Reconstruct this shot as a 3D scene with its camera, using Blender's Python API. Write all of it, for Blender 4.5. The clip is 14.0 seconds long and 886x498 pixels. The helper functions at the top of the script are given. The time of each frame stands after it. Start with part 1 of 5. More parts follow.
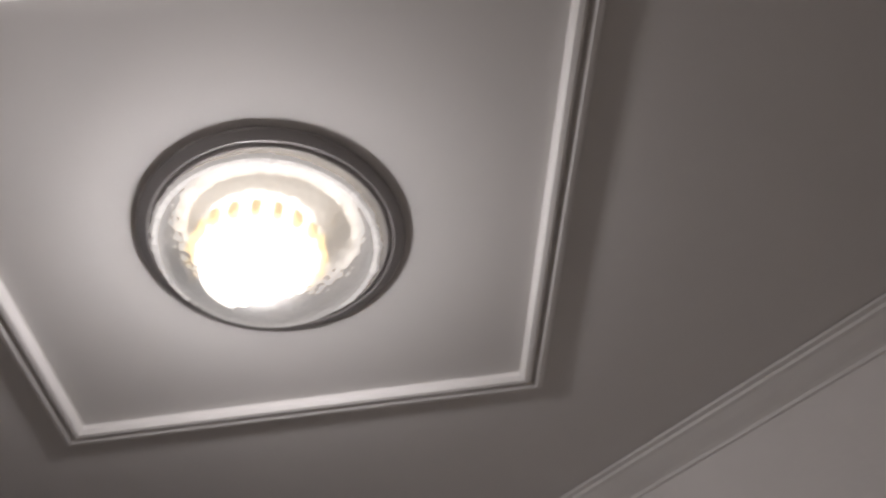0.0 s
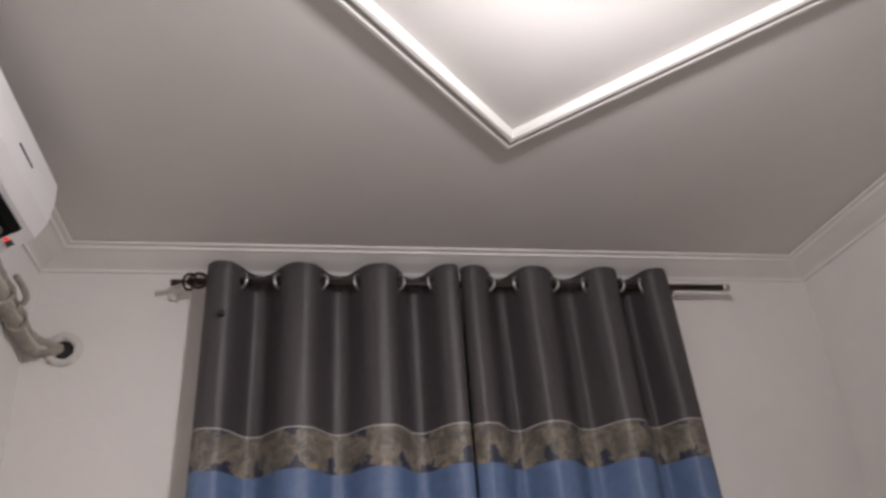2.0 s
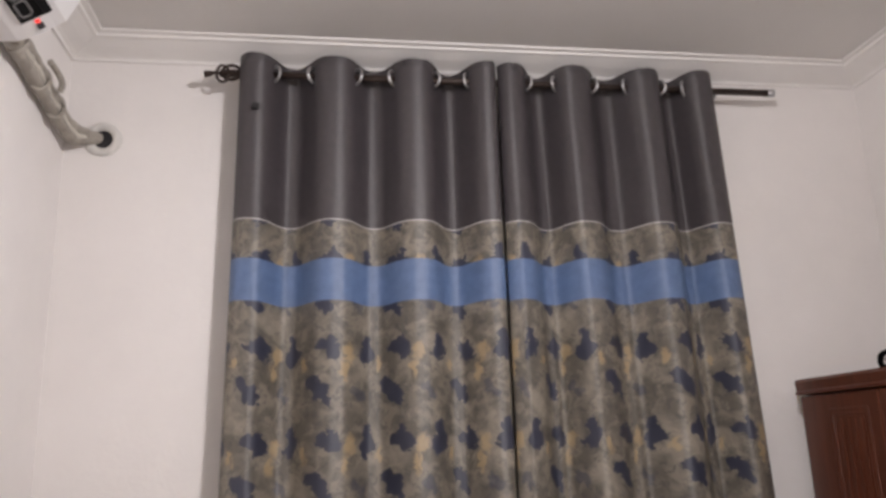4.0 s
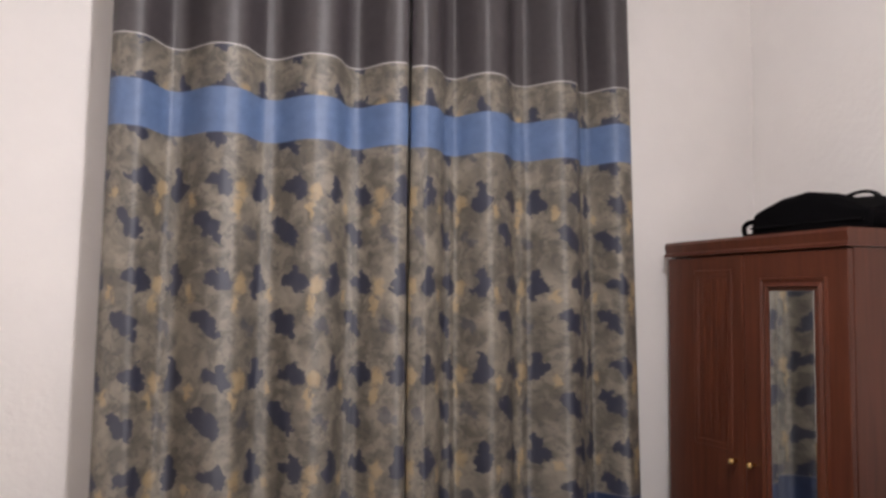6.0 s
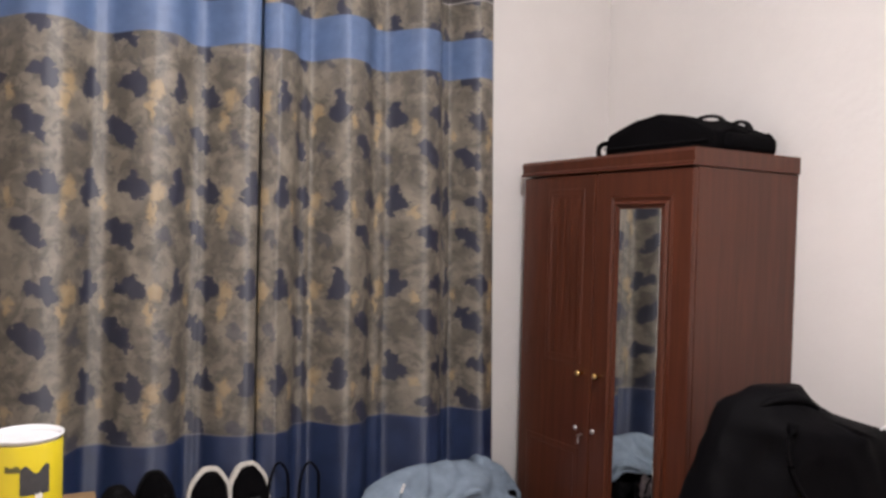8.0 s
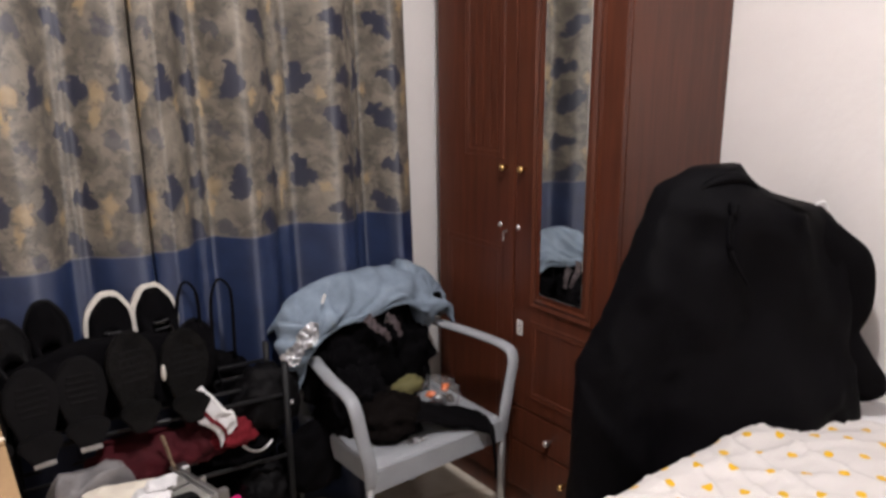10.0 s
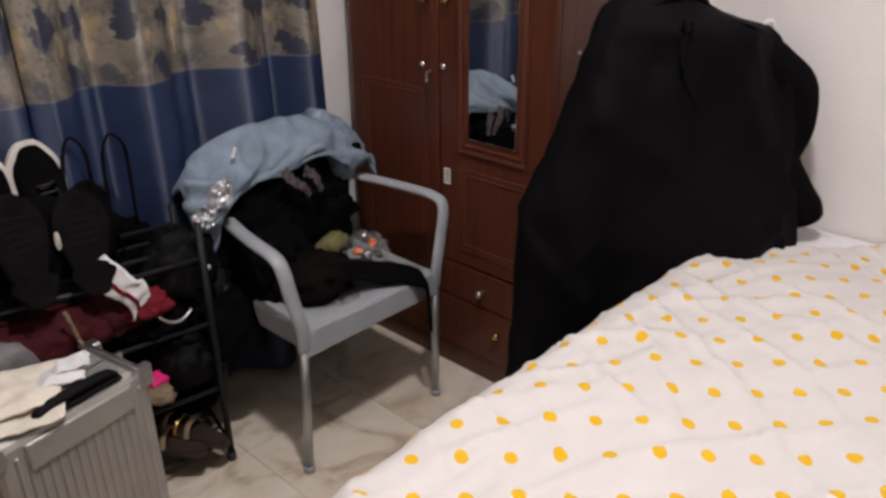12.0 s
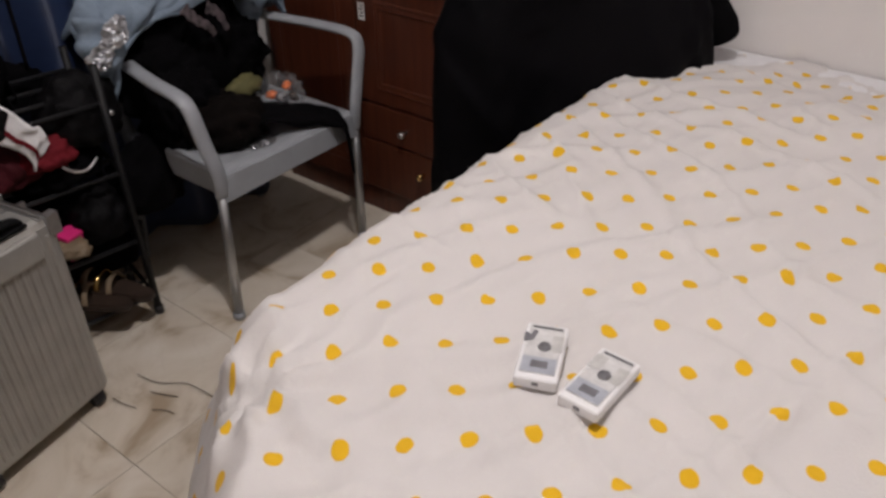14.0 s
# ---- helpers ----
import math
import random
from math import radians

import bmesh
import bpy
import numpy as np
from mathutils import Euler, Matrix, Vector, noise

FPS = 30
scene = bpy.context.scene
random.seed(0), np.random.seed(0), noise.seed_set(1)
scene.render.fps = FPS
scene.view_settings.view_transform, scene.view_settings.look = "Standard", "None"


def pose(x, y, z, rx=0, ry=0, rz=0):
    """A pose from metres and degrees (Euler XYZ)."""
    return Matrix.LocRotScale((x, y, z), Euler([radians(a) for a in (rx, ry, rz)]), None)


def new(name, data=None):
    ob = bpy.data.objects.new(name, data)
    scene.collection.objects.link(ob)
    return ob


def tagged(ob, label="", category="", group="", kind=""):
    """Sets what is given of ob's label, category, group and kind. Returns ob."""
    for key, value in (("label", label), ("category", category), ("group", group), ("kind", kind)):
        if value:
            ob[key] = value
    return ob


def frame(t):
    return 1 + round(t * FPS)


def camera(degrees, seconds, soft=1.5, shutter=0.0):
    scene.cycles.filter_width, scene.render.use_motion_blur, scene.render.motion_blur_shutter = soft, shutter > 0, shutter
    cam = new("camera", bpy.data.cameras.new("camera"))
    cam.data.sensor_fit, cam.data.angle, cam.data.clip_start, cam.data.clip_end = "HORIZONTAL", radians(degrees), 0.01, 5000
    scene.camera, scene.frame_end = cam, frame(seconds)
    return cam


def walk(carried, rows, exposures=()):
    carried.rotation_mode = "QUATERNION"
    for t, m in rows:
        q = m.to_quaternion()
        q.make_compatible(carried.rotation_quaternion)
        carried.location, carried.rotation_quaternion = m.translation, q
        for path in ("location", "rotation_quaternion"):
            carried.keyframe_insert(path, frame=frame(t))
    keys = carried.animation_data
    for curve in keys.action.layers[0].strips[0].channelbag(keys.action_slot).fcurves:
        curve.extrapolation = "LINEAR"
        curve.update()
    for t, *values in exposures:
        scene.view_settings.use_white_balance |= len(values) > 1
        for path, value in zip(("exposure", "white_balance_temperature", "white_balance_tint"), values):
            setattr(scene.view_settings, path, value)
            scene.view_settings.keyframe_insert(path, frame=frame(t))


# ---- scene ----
cam = camera(59.3, 14.0, soft=2.9, shutter=0.25)
walk(cam, [
    (0.0, pose(-0.000, -0.000, 1.767, 138.87, 5.80, -42.43)),
    (0.5, pose(-0.010, -0.037, 1.738, 131.78, 3.51, -29.79)),
    (1.0, pose(-0.012, -0.023, 1.742, 124.63, 3.77, -22.71)),
    (1.5, pose(-0.047, 0.005, 1.734, 120.60, 3.79, -15.96)),
    (2.0, pose(-0.066, -0.010, 1.707, 117.96, 3.87, -9.56)),
    (2.5, pose(-0.088, -0.017, 1.690, 114.63, 3.61, -6.74)),
    (3.0, pose(-0.090, -0.015, 1.688, 111.19, 2.79, -6.02)),
    (3.5, pose(-0.091, -0.004, 1.684, 107.46, 2.23, -6.80)),
    (4.0, pose(-0.088, 0.012, 1.670, 104.21, 1.85, -8.19)),
    (6.5, pose(-0.256, 0.122, 1.652, 91.75, -1.19, -22.99)),
    (7.0, pose(-0.227, 0.136, 1.627, 90.81, -1.65, -25.59)),
    (9.5, pose(-0.200, 0.298, 1.563, 80.08, -0.52, -37.06)),
    (10.0, pose(-0.140, 0.371, 1.530, 74.78, 0.43, -38.19)),
    (10.5, pose(-0.143, 0.462, 1.490, 69.83, 1.07, -40.38)),
    (11.0, pose(-0.160, 0.529, 1.459, 66.91, 1.22, -42.17)),
    (11.5, pose(-0.152, 0.548, 1.432, 66.45, 0.75, -44.24)),
    (12.0, pose(-0.135, 0.545, 1.415, 65.29, 0.40, -46.92)),
    (12.5, pose(-0.135, 0.536, 1.404, 63.57, -0.17, -49.90)),
    (13.0, pose(-0.140, 0.534, 1.367, 59.95, -0.28, -50.56)),
    (13.5, pose(-0.137, 0.524, 1.346, 57.60, 0.22, -51.37)),
    (14.0, pose(-0.129, 0.505, 1.325, 55.80, 0.67, -52.47)),
], exposures=[(0.0, -1.86), (0.5, -1.82), (1.0, -1.52), (1.5, -1.02), (2.0, -0.64), (2.5, -0.40), (3.0, -0.15), (4.0, 0.06), (6.5, 0.32), (7.0, 0.35), (9.5, 0.61), (10.5, 0.58), (11.5, 0.41), (12.0, 0.31), (13.0, 0.03), (14.0, -0.14)])

# ---- plan, in metres ----
XL, XR, YB, YN, H = -0.935, 1.915, 2.514, -2.2, 3.011
LAMP = (0.531, 0.908)

# ---- light ----
world = bpy.data.worlds.new("night")
scene.world = world
world.use_nodes = True
world.node_tree.nodes["Background"].inputs[0].default_value = (0.02, 0.025, 0.04, 1)
world.node_tree.nodes["Background"].inputs[1].default_value = 0.3
bulb = bpy.data.lights.new("ceiling_lamp_light", "POINT")
bulb.energy, bulb.shadow_soft_size, bulb.color = 44, 0.06, (1.0, 0.945, 0.965)
lamp_light = new("ceiling_lamp_light", bulb)
lamp_light.location = (LAMP[0] - 0.032, LAMP[1] + 0.019, H - 0.160)
core = bpy.data.lights.new("lamp_core_light", "AREA")
core.shape, core.size, core.energy, core.color = "DISK", 0.18, 20, (1.0, 0.945, 0.965)
core_light = new("lamp_core_light", core)
core_light.location = (LAMP[0] - 0.02, LAMP[1] + 0.01, H - 0.185)
core_light.rotation_euler = (0, math.radians(24), 0)


# ---- materials ----
def mat(name, color, rough=0.6, metal=0.0, var=0.12, scale=8.0, bump=0.0, bump_scale=60.0, spec=0.5, sheen=0.0, coat=0.0):
    """A plain surface with variation at two scales and fine relief."""
    m = bpy.data.materials.new(name)
    m.use_nodes = True
    nt = m.node_tree
    b = nt.nodes["Principled BSDF"]
    b.inputs["Roughness"].default_value = rough
    b.inputs["Metallic"].default_value = metal
    b.inputs["Specular IOR Level"].default_value = spec
    b.inputs["Sheen Weight"].default_value = sheen
    b.inputs["Coat Weight"].default_value = coat
    co = nt.nodes.new("ShaderNodeTexCoord")
    n1 = nt.nodes.new("ShaderNodeTexNoise")
    n1.inputs["Scale"].default_value = scale
    n1.inputs["Detail"].default_value = 6
    n1.inputs["Roughness"].default_value = 0.65
    nt.links.new(co.outputs["Object"], n1.inputs["Vector"])
    ramp = nt.nodes.new("ShaderNodeMapRange")
    ramp.inputs["From Min"].default_value, ramp.inputs["From Max"].default_value = 0.3, 0.7
    ramp.inputs["To Min"].default_value, ramp.inputs["To Max"].default_value = 1 - var, 1 + var
    nt.links.new(n1.outputs["Fac"], ramp.inputs["Value"])
    mul = nt.nodes.new("ShaderNodeVectorMath")
    mul.operation = "SCALE"
    mul.inputs[0].default_value = color
    nt.links.new(ramp.outputs["Result"], mul.inputs["Scale"])
    nt.links.new(mul.outputs["Vector"], b.inputs["Base Color"])
    if bump:
        n2 = nt.nodes.new("ShaderNodeTexNoise")
        n2.inputs["Scale"].default_value = bump_scale
        n2.inputs["Detail"].default_value = 4
        nt.links.new(co.outputs["Object"], n2.inputs["Vector"])
        bp = nt.nodes.new("ShaderNodeBump")
        bp.inputs["Strength"].default_value = bump
        bp.inputs["Distance"].default_value = 0.01
        nt.links.new(n2.outputs["Fac"], bp.inputs["Height"])
        nt.links.new(bp.outputs["Normal"], b.inputs["Normal"])
    return m


def node_tools(m):
    nt = m.node_tree

    def node(kind, **inputs):
        n = nt.nodes.new("ShaderNode" + kind)
        return n

    def math_(op, a, b=None):
        n = nt.nodes.new("ShaderNodeMath")
        n.operation = op
        for i, v in enumerate((a, b)):
            if v is None:
                continue
            if isinstance(v, (int, float)):
                n.inputs[i].default_value = v
            else:
                nt.links.new(v, n.inputs[i])
        return n.outputs[0]

    def mix(fac, a, b):
        n = nt.nodes.new("ShaderNodeMix")
        n.data_type = "RGBA"
        for i, v in ((0, fac), (6, a), (7, b)):
            if isinstance(v, (int, float)):
                n.inputs[i].default_value = v
            elif isinstance(v, tuple):
                n.inputs[i].default_value = (*v, 1)
            else:
                nt.links.new(v, n.inputs[i])
        return n.outputs[2]

    return nt, node, math_, mix


M_WALL = mat("wall_paint", (0.80, 0.77, 0.75), 0.75, var=0.035, scale=2.5, bump=0.12, bump_scale=45, spec=0.25)
M_CEIL = mat("ceiling_paint", (0.74, 0.72, 0.70), 0.7, var=0.03, scale=1.6, bump=0.06, bump_scale=30, spec=0.3)
M_TRIM = mat("gypsum_trim", (0.84, 0.82, 0.80), 0.55, var=0.03, scale=5, bump=0.03)
M_GROUT = mat("grout", (0.50, 0.44, 0.36), 0.9, var=0.15, scale=20)
M_STEEL = mat("brushed_steel", (0.55, 0.55, 0.56), 0.35, metal=1.0, var=0.1, scale=30)
M_DARKMETAL = mat("dark_metal", (0.05, 0.035, 0.03), 0.4, metal=0.6, var=0.2, scale=20)
M_RACK = mat("black_tube", (0.007, 0.007, 0.008), 0.55, var=0.2, scale=20, spec=0.25)
M_GOLD = mat("brass", (0.75, 0.50, 0.20), 0.25, metal=1.0, var=0.08, scale=20)
M_WHITEPL = mat("white_plastic", (0.80, 0.79, 0.79), 0.35, var=0.02, scale=6)
M_BLACKPL = mat("black_plastic", (0.015, 0.014, 0.016), 0.4, var=0.2, scale=20)
M_GREYPL = mat("grey_plastic", (0.315, 0.330, 0.352), 0.42, var=0.06, scale=14, bump=0.08, bump_scale=150)
M_CHAIRLEG = mat("anodised_leg", (0.42, 0.43, 0.44), 0.35, metal=0.85, var=0.06, scale=25)
M_BLACKCLOTH = mat("black_cloth", (0.0028, 0.0025, 0.0031), 0.9, var=0.3, scale=9, bump=0.3, bump_scale=220, spec=0.05)
M_ROBE = mat("black_crepe", (0.0024, 0.0021, 0.0030), 0.66, var=0.25, scale=7, bump=0.25, bump_scale=260, spec=0.07)
M_BLACKLEATHER = mat("black_leather", (0.0046, 0.0042, 0.0048), 0.6, var=0.3, scale=16, bump=0.3, bump_scale=130, spec=0.08)
M_DENIM = mat("pale_denim", (0.20, 0.252, 0.315), 0.8, var=0.20, scale=14, bump=0.35, bump_scale=240, spec=0.2)
M_CREAM = mat("cream_cloth", (0.76, 0.70, 0.60), 0.85, var=0.08, scale=18, bump=0.3, bump_scale=200, spec=0.2)
M_WHITECLOTH = mat("white_cloth", (0.74, 0.73, 0.74), 0.85, var=0.06, scale=16, bump=0.3, bump_scale=200, spec=0.2)
M_MAROON = mat("maroon_cloth", (0.050, 0.0045, 0.008), 0.8, var=0.3, scale=14, bump=0.3, bump_scale=180, spec=0.2)
M_RED = mat("red_cloth", (0.15, 0.009, 0.016), 0.8, var=0.2, scale=14, bump=0.3, bump_scale=180, spec=0.2)
M_PINK = mat("pink_plastic", (0.80, 0.03, 0.22), 0.5, var=0.1, scale=14)
M_SOLE = mat("white_rubber", (0.56, 0.53, 0.48), 0.7, var=0.18, scale=25, bump=0.1)
M_BROWN = mat("brown_leather", (0.030, 0.017, 0.011), 0.55, var=0.3, scale=25, bump=0.2)
M_TAN = mat("tan_leather", (0.20, 0.145, 0.09), 0.6, var=0.25, scale=25, bump=0.2)
M_CARDBOARD = mat("cardboard", (0.27, 0.175, 0.092), 0.85, var=0.10, scale=10, bump=0.15, bump_scale=90, spec=0.2)
M_TAPE = mat("pale_tape", (0.62, 0.55, 0.46), 0.5, var=0.06, scale=20)
M_YELLOW = mat("yellow_tin", (0.66, 0.53, 0.02), 0.35, var=0.06, scale=14)
M_LIME = mat("lime_plastic", (0.72, 0.78, 0.05), 0.4, var=0.06, scale=14)
M_TINRIM = mat("white_card", (0.78, 0.78, 0.80), 0.45, var=0.04, scale=14)
M_OLIVE = mat("olive_cloth", (0.115, 0.105, 0.038), 0.8, var=0.2, scale=20, bump=0.2)
M_ORANGE = mat("orange_wrapper", (0.80, 0.18, 0.04), 0.4, var=0.2, scale=30)
M_LABEL = mat("paper_label", (0.75, 0.74, 0.72), 0.7, var=0.05, scale=60)
M_INK = mat("grey_ink", (0.05, 0.05, 0.055), 0.6, var=0.2, scale=40)
M_FOIL = mat("silver_print", (0.50, 0.51, 0.54), 0.28, metal=1.0, var=0.6, scale=60, bump=0.8, bump_scale=60)
M_PIPE = mat("grey_tape_wrap", (0.34, 0.31, 0.27), 0.6, var=0.25, scale=20, bump=0.6, bump_scale=45)
M_FOAM = mat("pipe_foam", (0.55, 0.52, 0.46), 0.8, var=0.2, scale=25, bump=0.4)
M_PLASTER = mat("hole_plaster", (0.66, 0.64, 0.61), 0.9, var=0.14, scale=18, bump=0.5, bump_scale=40)
# near-black for dark parts and for the painted shade in the air outlet
M_NEARBLACK = mat("near_black", (0.004, 0.004, 0.0045), 0.7, var=0.2, scale=20, spec=0.15)
M_LED = mat("red_led", (0.9, 0.02, 0.02), 0.4)
M_LED.node_tree.nodes["Principled BSDF"].inputs["Emission Color"].default_value = (1, 0.1, 0.08, 1)
M_LED.node_tree.nodes["Principled BSDF"].inputs["Emission Strength"].default_value = 0.7


def wood_material():
    m = mat("mahogany_laminate", (0.066, 0.017, 0.0095), 0.33, spec=0.45)
    nt, node, math_, mix = node_tools(m)
    b = nt.nodes["Principled BSDF"]
    co = node("TexCoord")
    mp = node("Mapping")
    mp.inputs["Scale"].default_value = (16, 16, 1.1)
    nt.links.new(co.outputs["Object"], mp.inputs["Vector"])
    n = node("TexNoise")
    n.inputs["Scale"].default_value, n.inputs["Detail"].default_value, n.inputs["Distortion"].default_value = 3.0, 7, 0.6
    nt.links.new(mp.outputs["Vector"], n.inputs["Vector"])
    r = node("MapRange")
    r.inputs["From Min"].default_value, r.inputs["From Max"].default_value = 0.3, 0.7
    nt.links.new(n.outputs["Fac"], r.inputs["Value"])
    nt.links.new(mix(r.outputs["Result"], (0.058, 0.0155, 0.0075), (0.100, 0.0280, 0.0135)), b.inputs["Base Color"])
    bp = node("Bump")
    bp.inputs["Strength"].default_value, bp.inputs["Distance"].default_value = 0.08, 0.004
    nt.links.new(n.outputs["Fac"], bp.inputs["Height"])
    nt.links.new(bp.outputs["Normal"], b.inputs["Normal"])
    return m


def tile_material():
    m = mat("beige_stone_tile", (0.5, 0.43, 0.34), 0.22, spec=0.5)
    nt, node, math_, mix = node_tools(m)
    b = nt.nodes["Principled BSDF"]
    co, info = node("TexCoord"), node("ObjectInfo")
    off = node("VectorMath")
    off.operation = "ADD"
    nt.links.new(co.outputs["Object"], off.inputs[0])
    sc = math_("MULTIPLY", info.outputs["Random"], 37.0)
    cx = node("CombineXYZ")
    for i in range(3):
        nt.links.new(sc, cx.inputs[i])
    nt.links.new(cx.outputs[0], off.inputs[1])
    n = node("TexNoise")
    n.inputs["Scale"].default_value, n.inputs["Detail"].default_value, n.inputs["Distortion"].default_value = 4.5, 8, 1.6
    nt.links.new(off.outputs[0], n.inputs["Vector"])
    cr = node("ValToRGB")
    e = cr.color_ramp.elements
    e[0].position, e[0].color = 0.30, (0.42, 0.335, 0.24, 1)
    e[1].position, e[1].color = 0.72, (0.72, 0.66, 0.57, 1)
    mid = cr.color_ramp.elements.new(0.47)
    mid.color = (0.63, 0.56, 0.46, 1)
    nt.links.new(n.outputs["Fac"], cr.inputs["Fac"])
    w = node("TexNoise")
    w.inputs["Scale"].default_value, w.inputs["Detail"].default_value, w.inputs["Distortion"].default_value = 2.2, 3, 3.0
    nt.links.new(off.outputs[0], w.inputs["Vector"])
    d = math_("ABSOLUTE", math_("SUBTRACT", w.outputs["Fac"], 0.5))
    vein = node("MapRange")
    vein.inputs["From Min"].default_value, vein.inputs["From Max"].default_value = 0.0, 0.018
    vein.inputs["To Min"].default_value, vein.inputs["To Max"].default_value = 0.05, 0.0
    nt.links.new(d, vein.inputs["Value"])
    nt.links.new(mix(vein.outputs["Result"], cr.outputs["Color"], (0.20, 0.13, 0.08)), b.inputs["Base Color"])
    return m


def sheet_material():
    """White cotton with a half-drop print of yellow dots."""
    m = mat("dotted_cotton", (0.8, 0.78, 0.75), 0.85, spec=0.2, sheen=0.1, bump=0.10, bump_scale=260)
    nt, node, math_, mix = node_tools(m)
    b = nt.nodes["Principled BSDF"]
    co = node("UVMap")
    nz = node("TexNoise")
    nz.inputs["Scale"].default_value, nz.inputs["Detail"].default_value = 5.0, 2
    nt.links.new(co.outputs["UV"], nz.inputs["Vector"])
    nz2 = node("TexNoise")
    nz2.inputs["Scale"].default_value, nz2.inputs["Detail"].default_value = 48.0, 1
    nt.links.new(co.outputs["UV"], nz2.inputs["Vector"])
    sep, sn, sn2 = node("SeparateXYZ"), node("SeparateColor"), node("SeparateColor")
    nt.links.new(co.outputs["UV"], sep.inputs[0])
    nt.links.new(nz.outputs["Color"], sn.inputs[0])
    nt.links.new(nz2.outputs["Color"], sn2.inputs[0])
    px, py = 0.108, 0.114
    lx = math_("SUBTRACT", sep.outputs[0], 0.438)
    ly = math_("SUBTRACT", sep.outputs[1], 1.038)
    gu = math_("SUBTRACT", math_("MULTIPLY", lx, 1.007), math_("SUBTRACT", math_("MULTIPLY", ly, 0.0673), 0.0073))
    gv = math_("SUBTRACT", math_("MULTIPLY", ly, 1.008), math_("SUBTRACT", math_("MULTIPLY", lx, 0.0729), 0.0063))
    u = math_("ADD", math_("ADD", gu, math_("MULTIPLY", math_("SUBTRACT", sn.outputs[0], 0.5), 0.009)), math_("MULTIPLY", math_("SUBTRACT", sn2.outputs[0], 0.5), 0.0045))
    v = math_("ADD", math_("ADD", gv, math_("MULTIPLY", math_("SUBTRACT", sn.outputs[1], 0.5), 0.009)), math_("MULTIPLY", math_("SUBTRACT", sn2.outputs[1], 0.5), 0.0045))
    best = None
    for du, dv in ((0.0, 0.0), (px / 2, py / 2)):
        a = math_("SUBTRACT", math_("FLOORED_MODULO", math_("ADD", u, du + px / 2), px), px / 2)
        c = math_("SUBTRACT", math_("FLOORED_MODULO", math_("ADD", v, dv + py / 2), py), py / 2)
        d = math_("SQRT", math_("ADD", math_("MULTIPLY", a, a), math_("MULTIPLY", c, c)))
        best = d if best is None else math_("MINIMUM", best, d)
    r = node("MapRange")
    r.inputs["From Min"].default_value, r.inputs["From Max"].default_value = 0.0106, 0.0122
    r.inputs["To Min"].default_value, r.inputs["To Max"].default_value = 1.0, 0.0
    nt.links.new(best, r.inputs["Value"])
    tint = mix(sn.outputs[2], (0.60, 0.570, 0.550), (0.66, 0.630, 0.612))
    nt.links.new(mix(r.outputs["Result"], tint, (0.72, 0.42, 0.014)), b.inputs["Base Color"])
    return m


